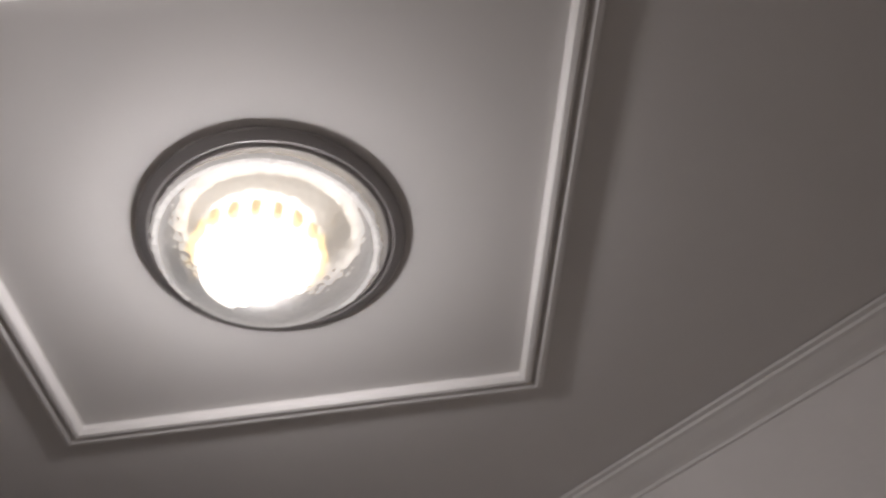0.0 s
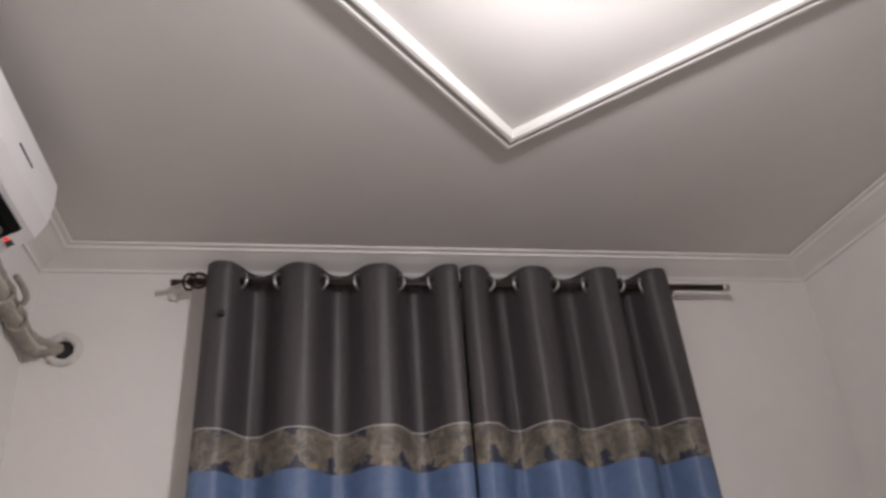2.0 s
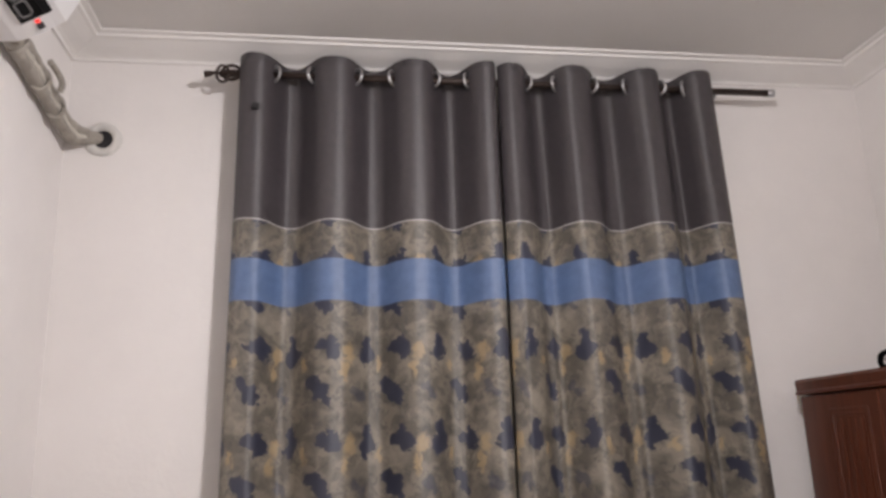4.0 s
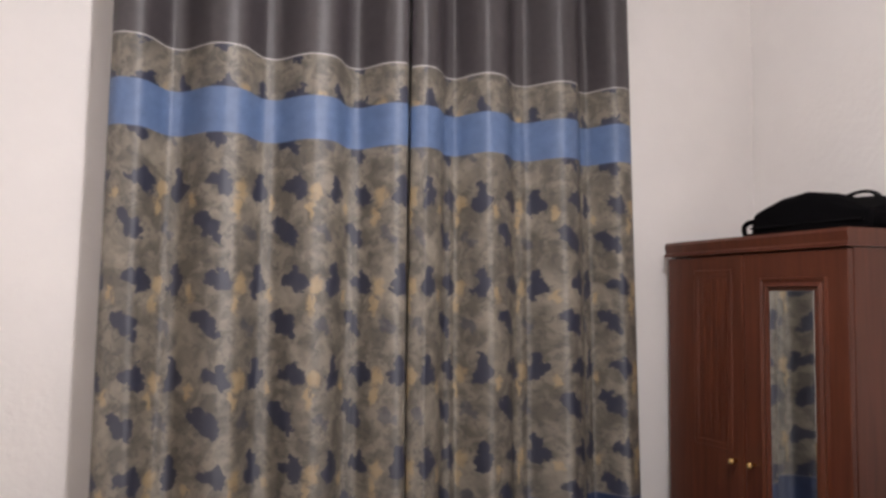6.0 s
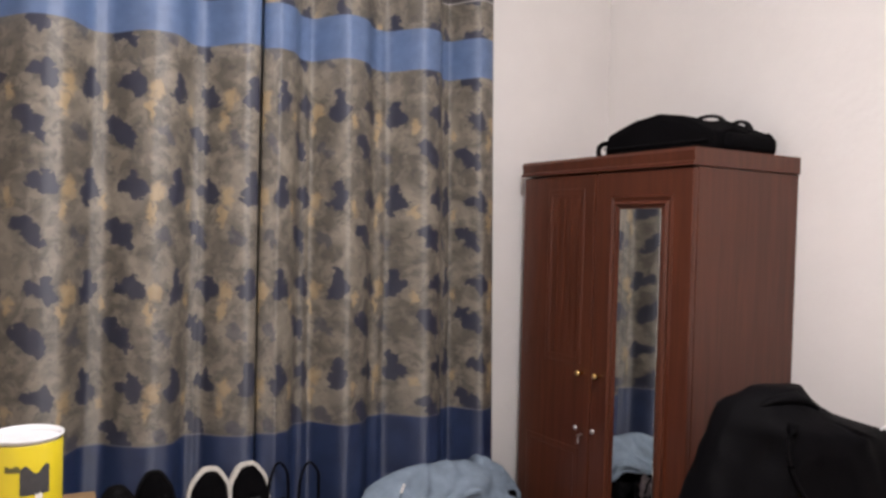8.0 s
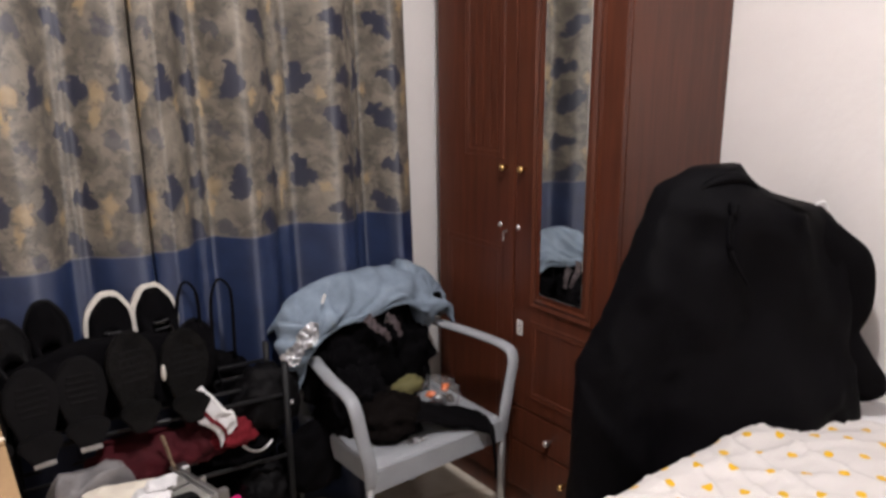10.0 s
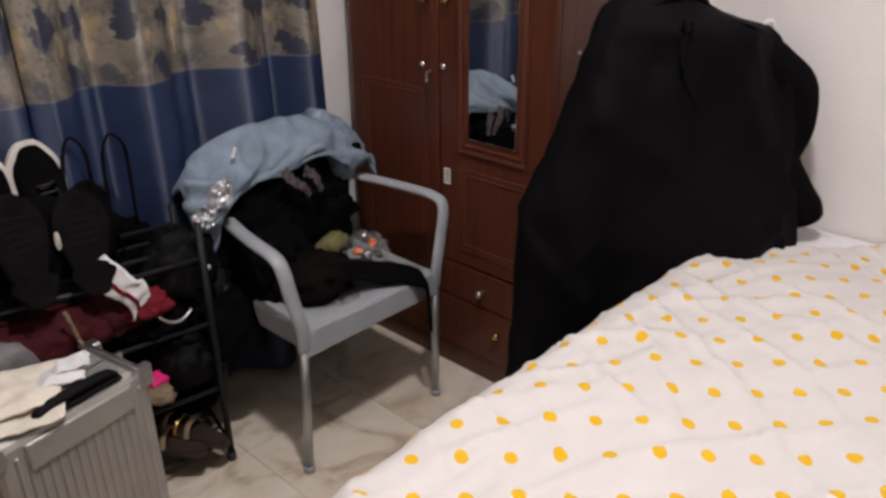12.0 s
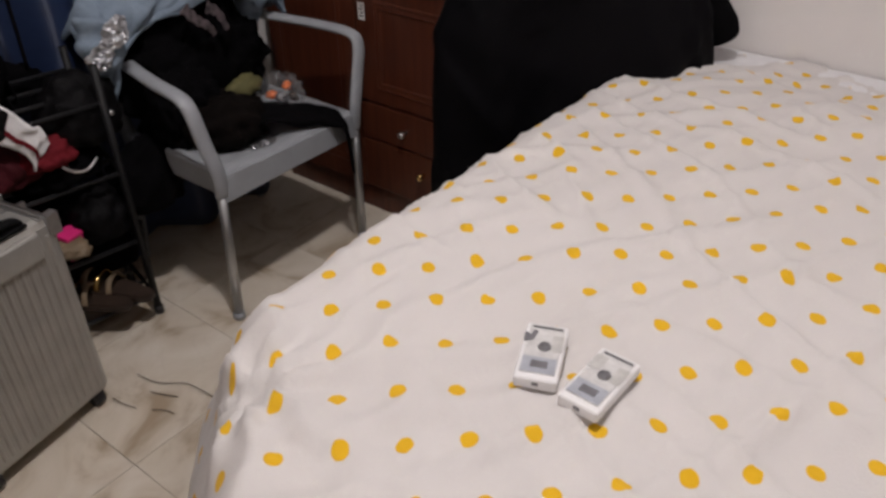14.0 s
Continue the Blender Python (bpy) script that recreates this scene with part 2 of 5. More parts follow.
def curtain_material():
    """Satin: grey header, printed bands, a plain blue band, a navy foot. UV in metres along the cloth and up."""
    m = mat("printed_satin", (0.1, 0.1, 0.1), 0.62, spec=1.0, sheen=0.0, bump=0.05, bump_scale=300)
    nt, node, math_, mix = node_tools(m)
    b = nt.nodes["Principled BSDF"]
    tan = node("Tangent")
    tan.direction_type = "UV_MAP"
    nt.links.new(tan.outputs["Tangent"], b.inputs["Tangent"])
    b.inputs["Anisotropic"].default_value, b.inputs["Anisotropic Rotation"].default_value = 0.82, 0.25
    uv, sep = node("UVMap"), node("SeparateXYZ")
    nt.links.new(uv.outputs["UV"], sep.inputs[0])
    z = sep.outputs[1]

    def noise_(scale, detail, dist=0.0, vec=None):
        n = node("TexNoise")
        n.inputs["Scale"].default_value, n.inputs["Detail"].default_value, n.inputs["Distortion"].default_value = scale, detail, dist
        nt.links.new(vec or uv.outputs["UV"], n.inputs["Vector"])
        return n

    def step(value, a, c):
        r = node("MapRange")
        r.inputs["From Min"].default_value, r.inputs["From Max"].default_value = a, c
        nt.links.new(value, r.inputs["Value"])
        return r.outputs["Result"]

    # printed ground: taupe and olive smears
    g1, g2, g3 = noise_(19, 6, 0.7), noise_(52, 6, 0.9), noise_(7.5, 7, 0.8)
    ground = mix(step(g1.outputs["Fac"], 0.45, 0.58), (0.110, 0.097, 0.079), (0.196, 0.172, 0.138))
    ground = mix(math_("MULTIPLY", step(g2.outputs["Fac"], 0.53, 0.60), 0.55), ground, (0.058, 0.054, 0.054))
    ground = mix(math_("MULTIPLY", step(g3.outputs["Fac"], 0.52, 0.66), 0.45), ground, (0.33, 0.29, 0.235))
    # motif lattice: navy birds, upright moths and slanted wings, with ochre petals between
    warp = noise_(34, 8, 0.6)
    wob = node("SeparateColor")
    nt.links.new(warp.outputs["Color"], wob.inputs[0])
    u = math_("ADD", sep.outputs[0], math_("MULTIPLY", math_("SUBTRACT", wob.outputs[0], 0.5), 0.060))
    v = math_("ADD", z, math_("MULTIPLY", math_("SUBTRACT", wob.outputs[1], 0.5), 0.060))
    PU, PV = 0.268, 0.275

    def blobs(cu, cv, ru, rv):
        a = math_("DIVIDE", math_("SUBTRACT", math_("FLOORED_MODULO", math_("SUBTRACT", u, cu - PU / 2), PU), PU / 2), ru)
        c = math_("DIVIDE", math_("SUBTRACT", math_("FLOORED_MODULO", math_("SUBTRACT", v, cv - PV / 2), PV), PV / 2), rv)
        return math_("ADD", math_("MULTIPLY", a, a), math_("MULTIPLY", c, c))

    def cluster(shapes):
        best = None
        for shape in shapes:
            d = blobs(*shape)
            best = d if best is None else math_("MINIMUM", best, d)
        return best

    navy = cluster(((-0.064, 1.972, 0.024, 0.016), (-0.034, 1.958, 0.019, 0.025), (-0.040, 1.985, 0.010, 0.020),
                    (0.082, 1.992, 0.015, 0.024), (0.078, 1.950, 0.024, 0.023), (0.102, 1.962, 0.012, 0.020),
                    (0.168, 1.862, 0.022, 0.018), (0.194, 1.838, 0.024, 0.024), (0.216, 1.812, 0.013, 0.014)))
    faint = cluster(((0.035, 1.842, 0.020, 0.020), (0.055, 1.822, 0.016, 0.016)))
    ochre = cluster(((0.015, 1.955, 0.020, 0.030), (0.000, 1.900, 0.012, 0.030), (0.135, 1.925, 0.014, 0.022)))
    pr = mix(math_("MULTIPLY", step(ochre, 1.4, 0.3), 0.55), ground, (0.46, 0.33, 0.17))
    pr = mix(math_("MULTIPLY", step(faint, 1.1, 0.7), 0.55), pr, (0.030, 0.038, 0.070))
    pr = mix(math_("MULTIPLY", step(navy, 1.48, 1.22), 0.95), pr, (0.021, 0.025, 0.050))
    grey = mix(step(noise_(40, 4).outputs["Fac"], 0.3, 0.7), (0.046, 0.0395, 0.043), (0.057, 0.049, 0.0535))
    navyfoot = mix(step(noise_(14, 4).outputs["Fac"], 0.3, 0.7), (0.011, 0.022, 0.066), (0.019, 0.036, 0.098))
    blue = mix(step(noise_(30, 4).outputs["Fac"], 0.3, 0.7), (0.085, 0.135, 0.25), (0.110, 0.170, 0.31))

    def above(level, soft=0.0015):
        return step(z, level - soft, level + soft)

    col = mix(above(0.985), navyfoot, (0.13, 0.13, 0.15))
    col = mix(above(0.989), col, pr)
    col = mix(above(2.112), col, blue)
    col = mix(above(2.244), col, pr)
    col = mix(above(2.367, 0.001), col, (0.40, 0.385, 0.37))
    col = mix(above(2.3715, 0.001), col, grey)
    nt.links.new(col, b.inputs["Base Color"])
    return m


def glass_material():
    m = mat("pressed_glass", (0.9, 0.9, 0.9), 0.28)
    b = m.node_tree.nodes["Principled BSDF"]
    # the glass's glow from the lamp inside is put in as emission
    b.inputs["Emission Color"].default_value = (1.0, 0.95, 0.90, 1)
    b.inputs["Emission Strength"].default_value = 0.55
    for l in list(b.inputs["Base Color"].links):
        m.node_tree.links.remove(l)
    b.inputs["Base Color"].default_value = (0.96, 0.95, 0.93, 1)
    b.inputs["Transmission Weight"].default_value = 0.9
    b.inputs["IOR"].default_value = 1.3
    nt, node, math_, mix = node_tools(m)
    co, vo, bp = node("TexCoord"), node("TexVoronoi"), node("Bump")
    vo.inputs["Scale"].default_value = 55
    nt.links.new(co.outputs["Object"], vo.inputs["Vector"])
    bp.inputs["Strength"].default_value, bp.inputs["Distance"].default_value = 0.35, 0.005
    nt.links.new(vo.outputs["Distance"], bp.inputs["Height"])
    nt.links.new(bp.outputs["Normal"], b.inputs["Normal"])
    return m


def emitter(name, color, strength):
    m = bpy.data.materials.new(name)
    m.use_nodes = True
    b = m.node_tree.nodes["Principled BSDF"]
    b.inputs["Base Color"].default_value = (*color, 1)
    b.inputs["Emission Color"].default_value = (*color, 1)
    b.inputs["Emission Strength"].default_value = strength
    return m


def clear_plastic():
    m = mat("clear_film", (0.35, 0.35, 0.36), 0.15)
    b = m.node_tree.nodes["Principled BSDF"]
    b.inputs["Alpha"].default_value = 0.14
    b.inputs["Roughness"].default_value = 0.12
    return m


def mirror_material():
    m = bpy.data.materials.new("mirror")
    m.use_nodes = True
    b = m.node_tree.nodes["Principled BSDF"]
    b.inputs["Base Color"].default_value = (0.78, 0.79, 0.78, 1)
    b.inputs["Metallic"].default_value = 1.0
    b.inputs["Roughness"].default_value = 0.03
    return m


M_WOOD, M_TILE, M_SHEET, M_CURTAIN = wood_material(), tile_material(), sheet_material(), curtain_material()
M_GLASS, M_CLEAR, M_MIRROR = glass_material(), clear_plastic(), mirror_material()
M_LAMP = emitter("lamp_white", (1.0, 0.93, 0.84), 9.0)
M_PETAL = emitter("lamp_amber", (1.0, 0.76, 0.38), 1.0)


# ---- building helpers ----
def fitting(name, bm, material, owner, label):
    """A part given in room coordinates, hung under a thing that has a place of its own."""
    ob = part(name, bm, material, owner, label, True)
    ob.matrix_parent_inverse = owner.matrix_basis.inverted()
    return ob


def part(name, bm, material, parent=None, label="", smooth=False, kind=""):
    me = bpy.data.meshes.new(name)
    bm.normal_update()
    bm.to_mesh(me)
    bm.free()
    for p in me.polygons:
        p.use_smooth = smooth
    if material:
        me.materials.append(material)
    ob = new(name, me)
    if parent is not None:
        ob.parent = parent
    if label:
        ob["label"] = label
    if kind:
        ob["kind"] = kind
    return ob


def thing(name, label, category, m=None, group="", kind=""):
    ob = new(name)
    ob.empty_display_size = 0.05
    if m is not None:
        ob.matrix_basis = m
    return tagged(ob, label, category, group, kind)


def box(x0, x1, y0, y1, z0, z1, bevel=0.0, seg=2, bm=None):
    own = bmesh.new()
    bmesh.ops.create_cube(own, size=1)
    for v in own.verts:
        v.co = Vector(((x0 + x1) / 2 + v.co.x * (x1 - x0), (y0 + y1) / 2 + v.co.y * (y1 - y0), (z0 + z1) / 2 + v.co.z * (z1 - z0)))
    if bevel:
        bmesh.ops.bevel(own, geom=own.edges[:], offset=bevel, segments=seg, profile=0.6, affect="EDGES", clamp_overlap=True)
    if bm is None:
        return own
    tmp = bpy.data.meshes.new("tmp")
    own.to_mesh(tmp)
    own.free()
    bm.from_mesh(tmp)
    bpy.data.meshes.remove(tmp)
    return bm


def lathe(profile, seg=32, centre=(0, 0), bm=None, cap=True):
    """Turn a profile of (radius, z) round a vertical axis."""
    bm = bm or bmesh.new()
    rings = []
    for r, z in profile:
        rings.append([bm.verts.new((centre[0] + r * math.cos(2 * math.pi * i / seg), centre[1] + r * math.sin(2 * math.pi * i / seg), z)) for i in range(seg)])
    for a, b in zip(rings, rings[1:]):
        for i in range(seg):
            j = (i + 1) % seg
            bm.faces.new((a[i], a[j], b[j], b[i]))
    if cap:
        for ring in (rings[0], rings[-1]):
            bm.faces.new(ring)
    return bm


def tube(points, radius, seg=10, bm=None, flat=1.0, up=(0, 0, 1), side=None):
    """A swept tube; radius may be a list; flat squeezes it along the up axis; side keeps its wide axis steady."""
    bm = bm or bmesh.new()
    pts = [Vector(p) for p in points]
    rings = []
    for i, p in enumerate(pts):
        d = (pts[min(i + 1, len(pts) - 1)] - pts[max(i - 1, 0)]).normalized()
        ref = Vector(up)
        if abs(d.dot(ref)) > 0.97:
            ref = Vector((0, 1, 0))
        a = d.cross(ref).normalized()
        if side:
            a = (Vector(side) - d * d.dot(Vector(side))).normalized()
        b = a.cross(d).normalized()
        r = radius[i] if isinstance(radius, (list, tuple)) else radius
        rings.append([bm.verts.new(p + a * r * math.cos(2 * math.pi * k / seg) + b * r * flat * math.sin(2 * math.pi * k / seg)) for k in range(seg)])
    for s, t in zip(rings, rings[1:]):
        for k in range(seg):
            j = (k + 1) % seg
            bm.faces.new((s[k], s[j], t[j], t[k]))
    bm.faces.new(rings[0][::-1])
    bm.faces.new(rings[-1])
    return bm


def curve(points, n=8):
    """A smooth run of points through the given ones."""
    pts = [Vector(p) for p in points]
    out = []
    for i in range(len(pts) - 1):
        p0, p1, p2, p3 = pts[max(i - 1, 0)], pts[i], pts[i + 1], pts[min(i + 2, len(pts) - 1)]
        for k in range(n):
            t = k / n
            out.append(0.5 * ((2 * p1) + (p2 - p0) * t + (2 * p0 - 5 * p1 + 4 * p2 - p3) * t * t + (3 * p1 - p0 - 3 * p2 + p3) * t ** 3))
    out.append(pts[-1])
    return out


def sheet(fn, nu, nv, bm=None, uvs=None):
    """A grid of fn(u, v) for u, v in 0..1; uvs(u, v) fills a UV map."""
    bm = bm or bmesh.new()
    vs = [[bm.verts.new(fn(i / nu, j / nv)) for j in range(nv + 1)] for i in range(nu + 1)]
    layer = bm.loops.layers.uv.verify() if uvs else None
    for i in range(nu):
        for j in range(nv):
            f = bm.faces.new((vs[i][j], vs[i + 1][j], vs[i + 1][j + 1], vs[i][j + 1]))
            if layer:
                for l, (a, c) in zip(f.loops, ((i, j), (i + 1, j), (i + 1, j + 1), (i, j + 1))):
                    l[layer].uv = uvs(a / nu, c / nv)
    return bm


def prism(outline, axis, a, b, bm=None):
    """A solid from an outline of two coordinates, drawn out along the axis from a to b."""
    bm = bm or bmesh.new()

    def at(p, w):
        return {"x": (w, p[0], p[1]), "y": (p[0], w, p[1]), "z": (p[0], p[1], w)}[axis]

    lo = [bm.verts.new(at(p, a)) for p in outline]
    hi = [bm.verts.new(at(p, b)) for p in outline]
    for i in range(len(outline)):
        j = (i + 1) % len(outline)
        bm.faces.new((lo[i], lo[j], hi[j], hi[i]))
    bm.faces.new(lo[::-1])
    bm.faces.new(hi)
    bmesh.ops.recalc_face_normals(bm, faces=bm.faces[:])
    return bm


def lump(rx, ry, rz, seed, rough=0.18, freq=3.0, sub=4, flatten=-0.6):
    """A crumpled soft mass resting on z = 0."""
    bm = bmesh.new()
    bmesh.ops.create_icosphere(bm, subdivisions=sub, radius=1)
    for v in bm.verts:
        n = noise.fractal(v.co * freq + Vector((seed * 7.3, seed * 3.1, seed)), 0.9, 2.2, 4)
        c = v.co * (1 + rough * n)
        c.z = max(c.z, flatten)
        v.co = Vector((c.x * rx, c.y * ry, (c.z - flatten) * rz))
    return bm


def smoothstep(a, b, x):
    t = min(max((x - a) / (b - a), 0), 1)
    return t * t * (3 - 2 * t)


# ---- the room ----
def setting(name, bm, material, label, smooth=False):
    return tagged(part(name, bm, material, None, smooth=smooth), label, "", "", "structure")


setting("wall_north", box(XL - 0.15, XR + 0.15, YB, YB + 0.15, 0, H), M_WALL, "white painted plaster wall behind the curtains")
setting("wall_east", box(XR, XR + 0.15, YN, YB, 0, H), M_WALL, "white painted plaster wall beside the bed")
setting("wall_west", box(XL - 0.15, XL, YN, YB, 0, H), M_WALL, "white painted plaster wall under the air conditioner")
setting("wall_south", box(XL - 0.15, XR + 0.15, YN - 0.15, YN, 0, H), M_WALL, "plain white painted plaster wall")
setting("ceiling", box(XL - 0.15, XR + 0.15, YN - 0.15, YB + 0.15, H, H + 0.15), M_CEIL, "matt off-white painted ceiling")


def cornice(a, b, inward, name):
    """Stepped gypsum cornice along a wall, mitred at its ends."""
    prof = [(0.0, -0.060), (0.010, -0.060), (0.014, -0.052), (0.026, -0.046), (0.060, -0.034), (0.092, -0.020), (0.104, -0.018), (0.106, -0.010), (0.124, -0.009), (0.126, -0.002), (0.0, -0.002)]
    bm = bmesh.new()
    a, b, n = Vector((*a, H)), Vector((*b, H)), Vector((*inward, 0))
    d = (b - a).normalized()
    r0 = [bm.verts.new(a + n * o + d * o + Vector((0, 0, z))) for o, z in prof]
    r1 = [bm.verts.new(b + n * o - d * o + Vector((0, 0, z))) for o, z in prof]
    for i in range(len(prof)):
        j = (i + 1) % len(prof)
        bm.faces.new((r0[i], r0[j], r1[j], r1[i]))
    bmesh.ops.recalc_face_normals(bm, faces=bm.faces[:])
    setting(name, bm, M_TRIM, "white gypsum cornice along the ceiling")


cornice((XL, YB), (XR, YB), (0, -1), "cornice_north")
cornice((XR, YN), (XR, YB), (-1, 0), "cornice_east")
cornice((XL, YN), (XL, YB), (1, 0), "cornice_west")
cornice((XL, YN), (XR, YN), (0, 1), "cornice_south")


def ceiling_frame():
    """A square of moulding set diagonally round the lamp."""
    prof = [(0.0, -0.001), (0.0, -0.014), (0.005, -0.021), (0.015, -0.023), (0.021, -0.019), (0.023, -0.007), (0.029, -0.007), (0.031, -0.020), (0.038, -0.026), (0.048, -0.025), (0.055, -0.014), (0.056, -0.001)]
    bm = bmesh.new()
    cx, cy = 0.508, 0.908
    corners = [(0.508, 1.768), (1.337, 0.902), (0.574, 0.028), (-0.322, 0.928)]
    rings = []
    for x, y in corners:
        d = Vector((cx - x, cy - y, 0)).normalized() * math.sqrt(2)
        rings.append([bm.verts.new(Vector((x, y, H)) + d * o + Vector((0, 0, z))) for o, z in prof])
    for k in range(4):
        a, b = rings[k], rings[(k + 1) % 4]
        for i in range(len(prof) - 1):
            bm.faces.new((a[i], a[i + 1], b[i + 1], b[i]))
    bmesh.ops.recalc_face_normals(bm, faces=bm.faces[:])
    setting("ceiling_trim", bm, M_TRIM, "white double moulding set as a diamond on the ceiling")


ceiling_frame()


# ---- ceiling lamp ----
def ceiling_lamp():
    t = thing("ceiling_lamp", "round flush ceiling lamp, lit, pressed glass in a grey rim", "ceiling lamp", pose(*LAMP, H))
    rim = [(0.0, -0.002), (0.264, -0.002), (0.268, -0.008), (0.265, -0.013), (0.253, -0.014), (0.248, -0.019), (0.243, -0.020), (0.241, -0.016), (0.237, -0.016), (0.235, -0.021), (0.229, -0.021), (0.226, -0.010), (0.0, -0.012)]
    part("rim", lathe(rim, 72, cap=False), M_RIM, t, "stepped grey metal rim", True)
    off, core_off = (-0.008, 0.005), (-0.022, 0.013)
    dome = []
    for k in range(20):
        q = k * math.pi / 2 / 20
        dome.append((0.217 * math.cos(q) ** 1.2 + 0.0016 * (k % 2), -0.020 - 0.120 * math.sin(q) - 0.0012 * (k % 2)))
    dome.append((0.004, -0.141))
    d = part("glass_dome", lathe(dome, 72, off, cap=False), M_GLASS, t, "clear pressed glass bowl, lamp glow added as emission", True)
    d.visible_shadow = False
    # an added glowing ring gives the light caught at the bowl's edge
    bm = bmesh.new()
    ring = []
    for i in range(120):
        w = 0.006 * noise.noise(Vector((math.cos(i * math.pi / 60) * 9, math.sin(i * math.pi / 60) * 9, 3))) + 0.0022 * (i % 2)
        ring.append([bm.verts.new(((0.206 + (0.019 + w) * math.cos(q)) * math.cos(i * math.pi / 60), (0.206 + (0.019 + w) * math.cos(q)) * math.sin(i * math.pi / 60), -0.034 + (0.010 + w) * math.sin(q))) for q in [k * math.pi / 4 for k in range(8)]])
    for i in range(120):
        for k in range(8):
            j, m = (i + 1) % 120, (k + 1) % 8
            bm.faces.new((ring[i][k], ring[j][k], ring[j][m], ring[i][m]))
    bm.transform(Matrix.Translation((*off, 0)))
    g = part("edge_glow_ring", bm, M_BAND, t, "faceted ring glowing for the lamp light caught at the glass edge", False)
    g.visible_shadow = False
    part("led_disc", lathe([(0.0005, -0.132), (0.070, -0.130), (0.102, -0.120), (0.122, -0.102), (0.128, -0.075), (0.128, -0.016), (0.0005, -0.016)], 48, core_off, cap=False), M_LAMP, t, "glowing white lamp core", True)
    for k in range(20):
        bm = box(0.1240, 0.142, -0.009, 0.009, -0.098, -0.062, 0.004)
        bm.transform(Matrix.Translation((*core_off, 0)) @ Matrix.Rotation(2 * math.pi * k / 20, 4, "Z"))
        part("crystal", bm, M_PETAL, t)


M_BAND = emitter("lit_glass_edge", (1.0, 0.96, 0.93), 1.05)
M_RIM = mat("grey_rim", (0.33, 0.315, 0.31), 0.35, metal=0.4, var=0.06, scale=12)
ceiling_lamp()


# ---- air conditioner, pipes and wall hole ----
def air_conditioner():
    y0, y1 = 1.10, 1.915
    t = thing("air_conditioner", "white split air conditioner on the wall, vent open", "air conditioner", pose(0, 0, 0))
    body = [(-0.932, 2.685), (-0.86, 2.690), (-0.835, 2.700), (-0.80, 2.718), (-0.775, 2.738), (-0.752, 2.752), (-0.728, 2.80), (-0.720, 2.86), (-0.722, 2.915), (-0.735, 2.938), (-0.932, 2.940)]
    bm = prism(body, "y", y0, y1)
    bmesh.ops.bevel(bm, geom=[e for e in bm.edges if abs(e.verts[0].co.y - e.verts[1].co.y) < 1e-4], offset=0.006, segments=2, affect="EDGES", clamp_overlap=True)
    part("casing", bm, M_WHITEPL, t, smooth=False)
    # vent mouth under the front edge: a near-black slab paints the shade inside
    d = Vector((0.083, 0, 0.052)).normalized()
    n = Vector((0.55, 0, -0.83)).normalized()
    m = Matrix((( d.x, 0, n.x, -0.797), (0, 1, 0, 0), (d.z, 0, n.z, 2.7215), (0, 0, 0, 1)))
    bm = box(-0.040, 0.040, y0 + 0.06, y1 - 0.075, -0.012, 0.004, 0.003)
    bm.transform(m)
    part("vent_mouth", bm, M_NEARBLACK, t, "near-black slab painted as the shade inside the air outlet")
    for k in range(9):
        y = y0 + 0.072 + k * 0.073
        c = [(-0.030, y + 0.008), (-0.026, y), (-0.008, y), (-0.002, y + 0.008), (-0.002, y + 0.052), (-0.008, y + 0.060), (-0.026, y + 0.060), (-0.030, y + 0.052), (-0.030, y + 0.008)]
        bm = tube([(a, q, 0.005) for a, q in c], 0.0032, 6, up=(0, 0, 1))
        bm.transform(m)
        part("louvre", bm, M_GREYLV, t, "", True)
    bm = box(0.016, 0.034, y0 + 0.07, y1 - 0.085, 0.003, 0.012, 0.003)
    bm.transform(m)
    part("flap", bm, M_NEARBLACK, t)
    bm = box(-0.7225, -0.7195, 1.615, 1.715, 2.8425, 2.8465)
    part("badge", bm, M_INK, t, "small grey badge")
    bm = box(-0.012, 0.006, y1 - 0.050, y1 - 0.030, 0.001, 0.006, 0.001)
    bm.transform(m)
    part("display", bm, M_BLACKPL, t)
    bm = box(-0.010, 0.002, y1 - 0.068, y1 - 0.056, 0.001, 0.005, 0.001)
    bm.transform(m)
    part("indicator_light", bm, M_LED, t, "small red indicator light")


M_GREYLV = mat("grey_louvre", (0.13, 0.125, 0.125), 0.5, var=0.05)
air_conditioner()


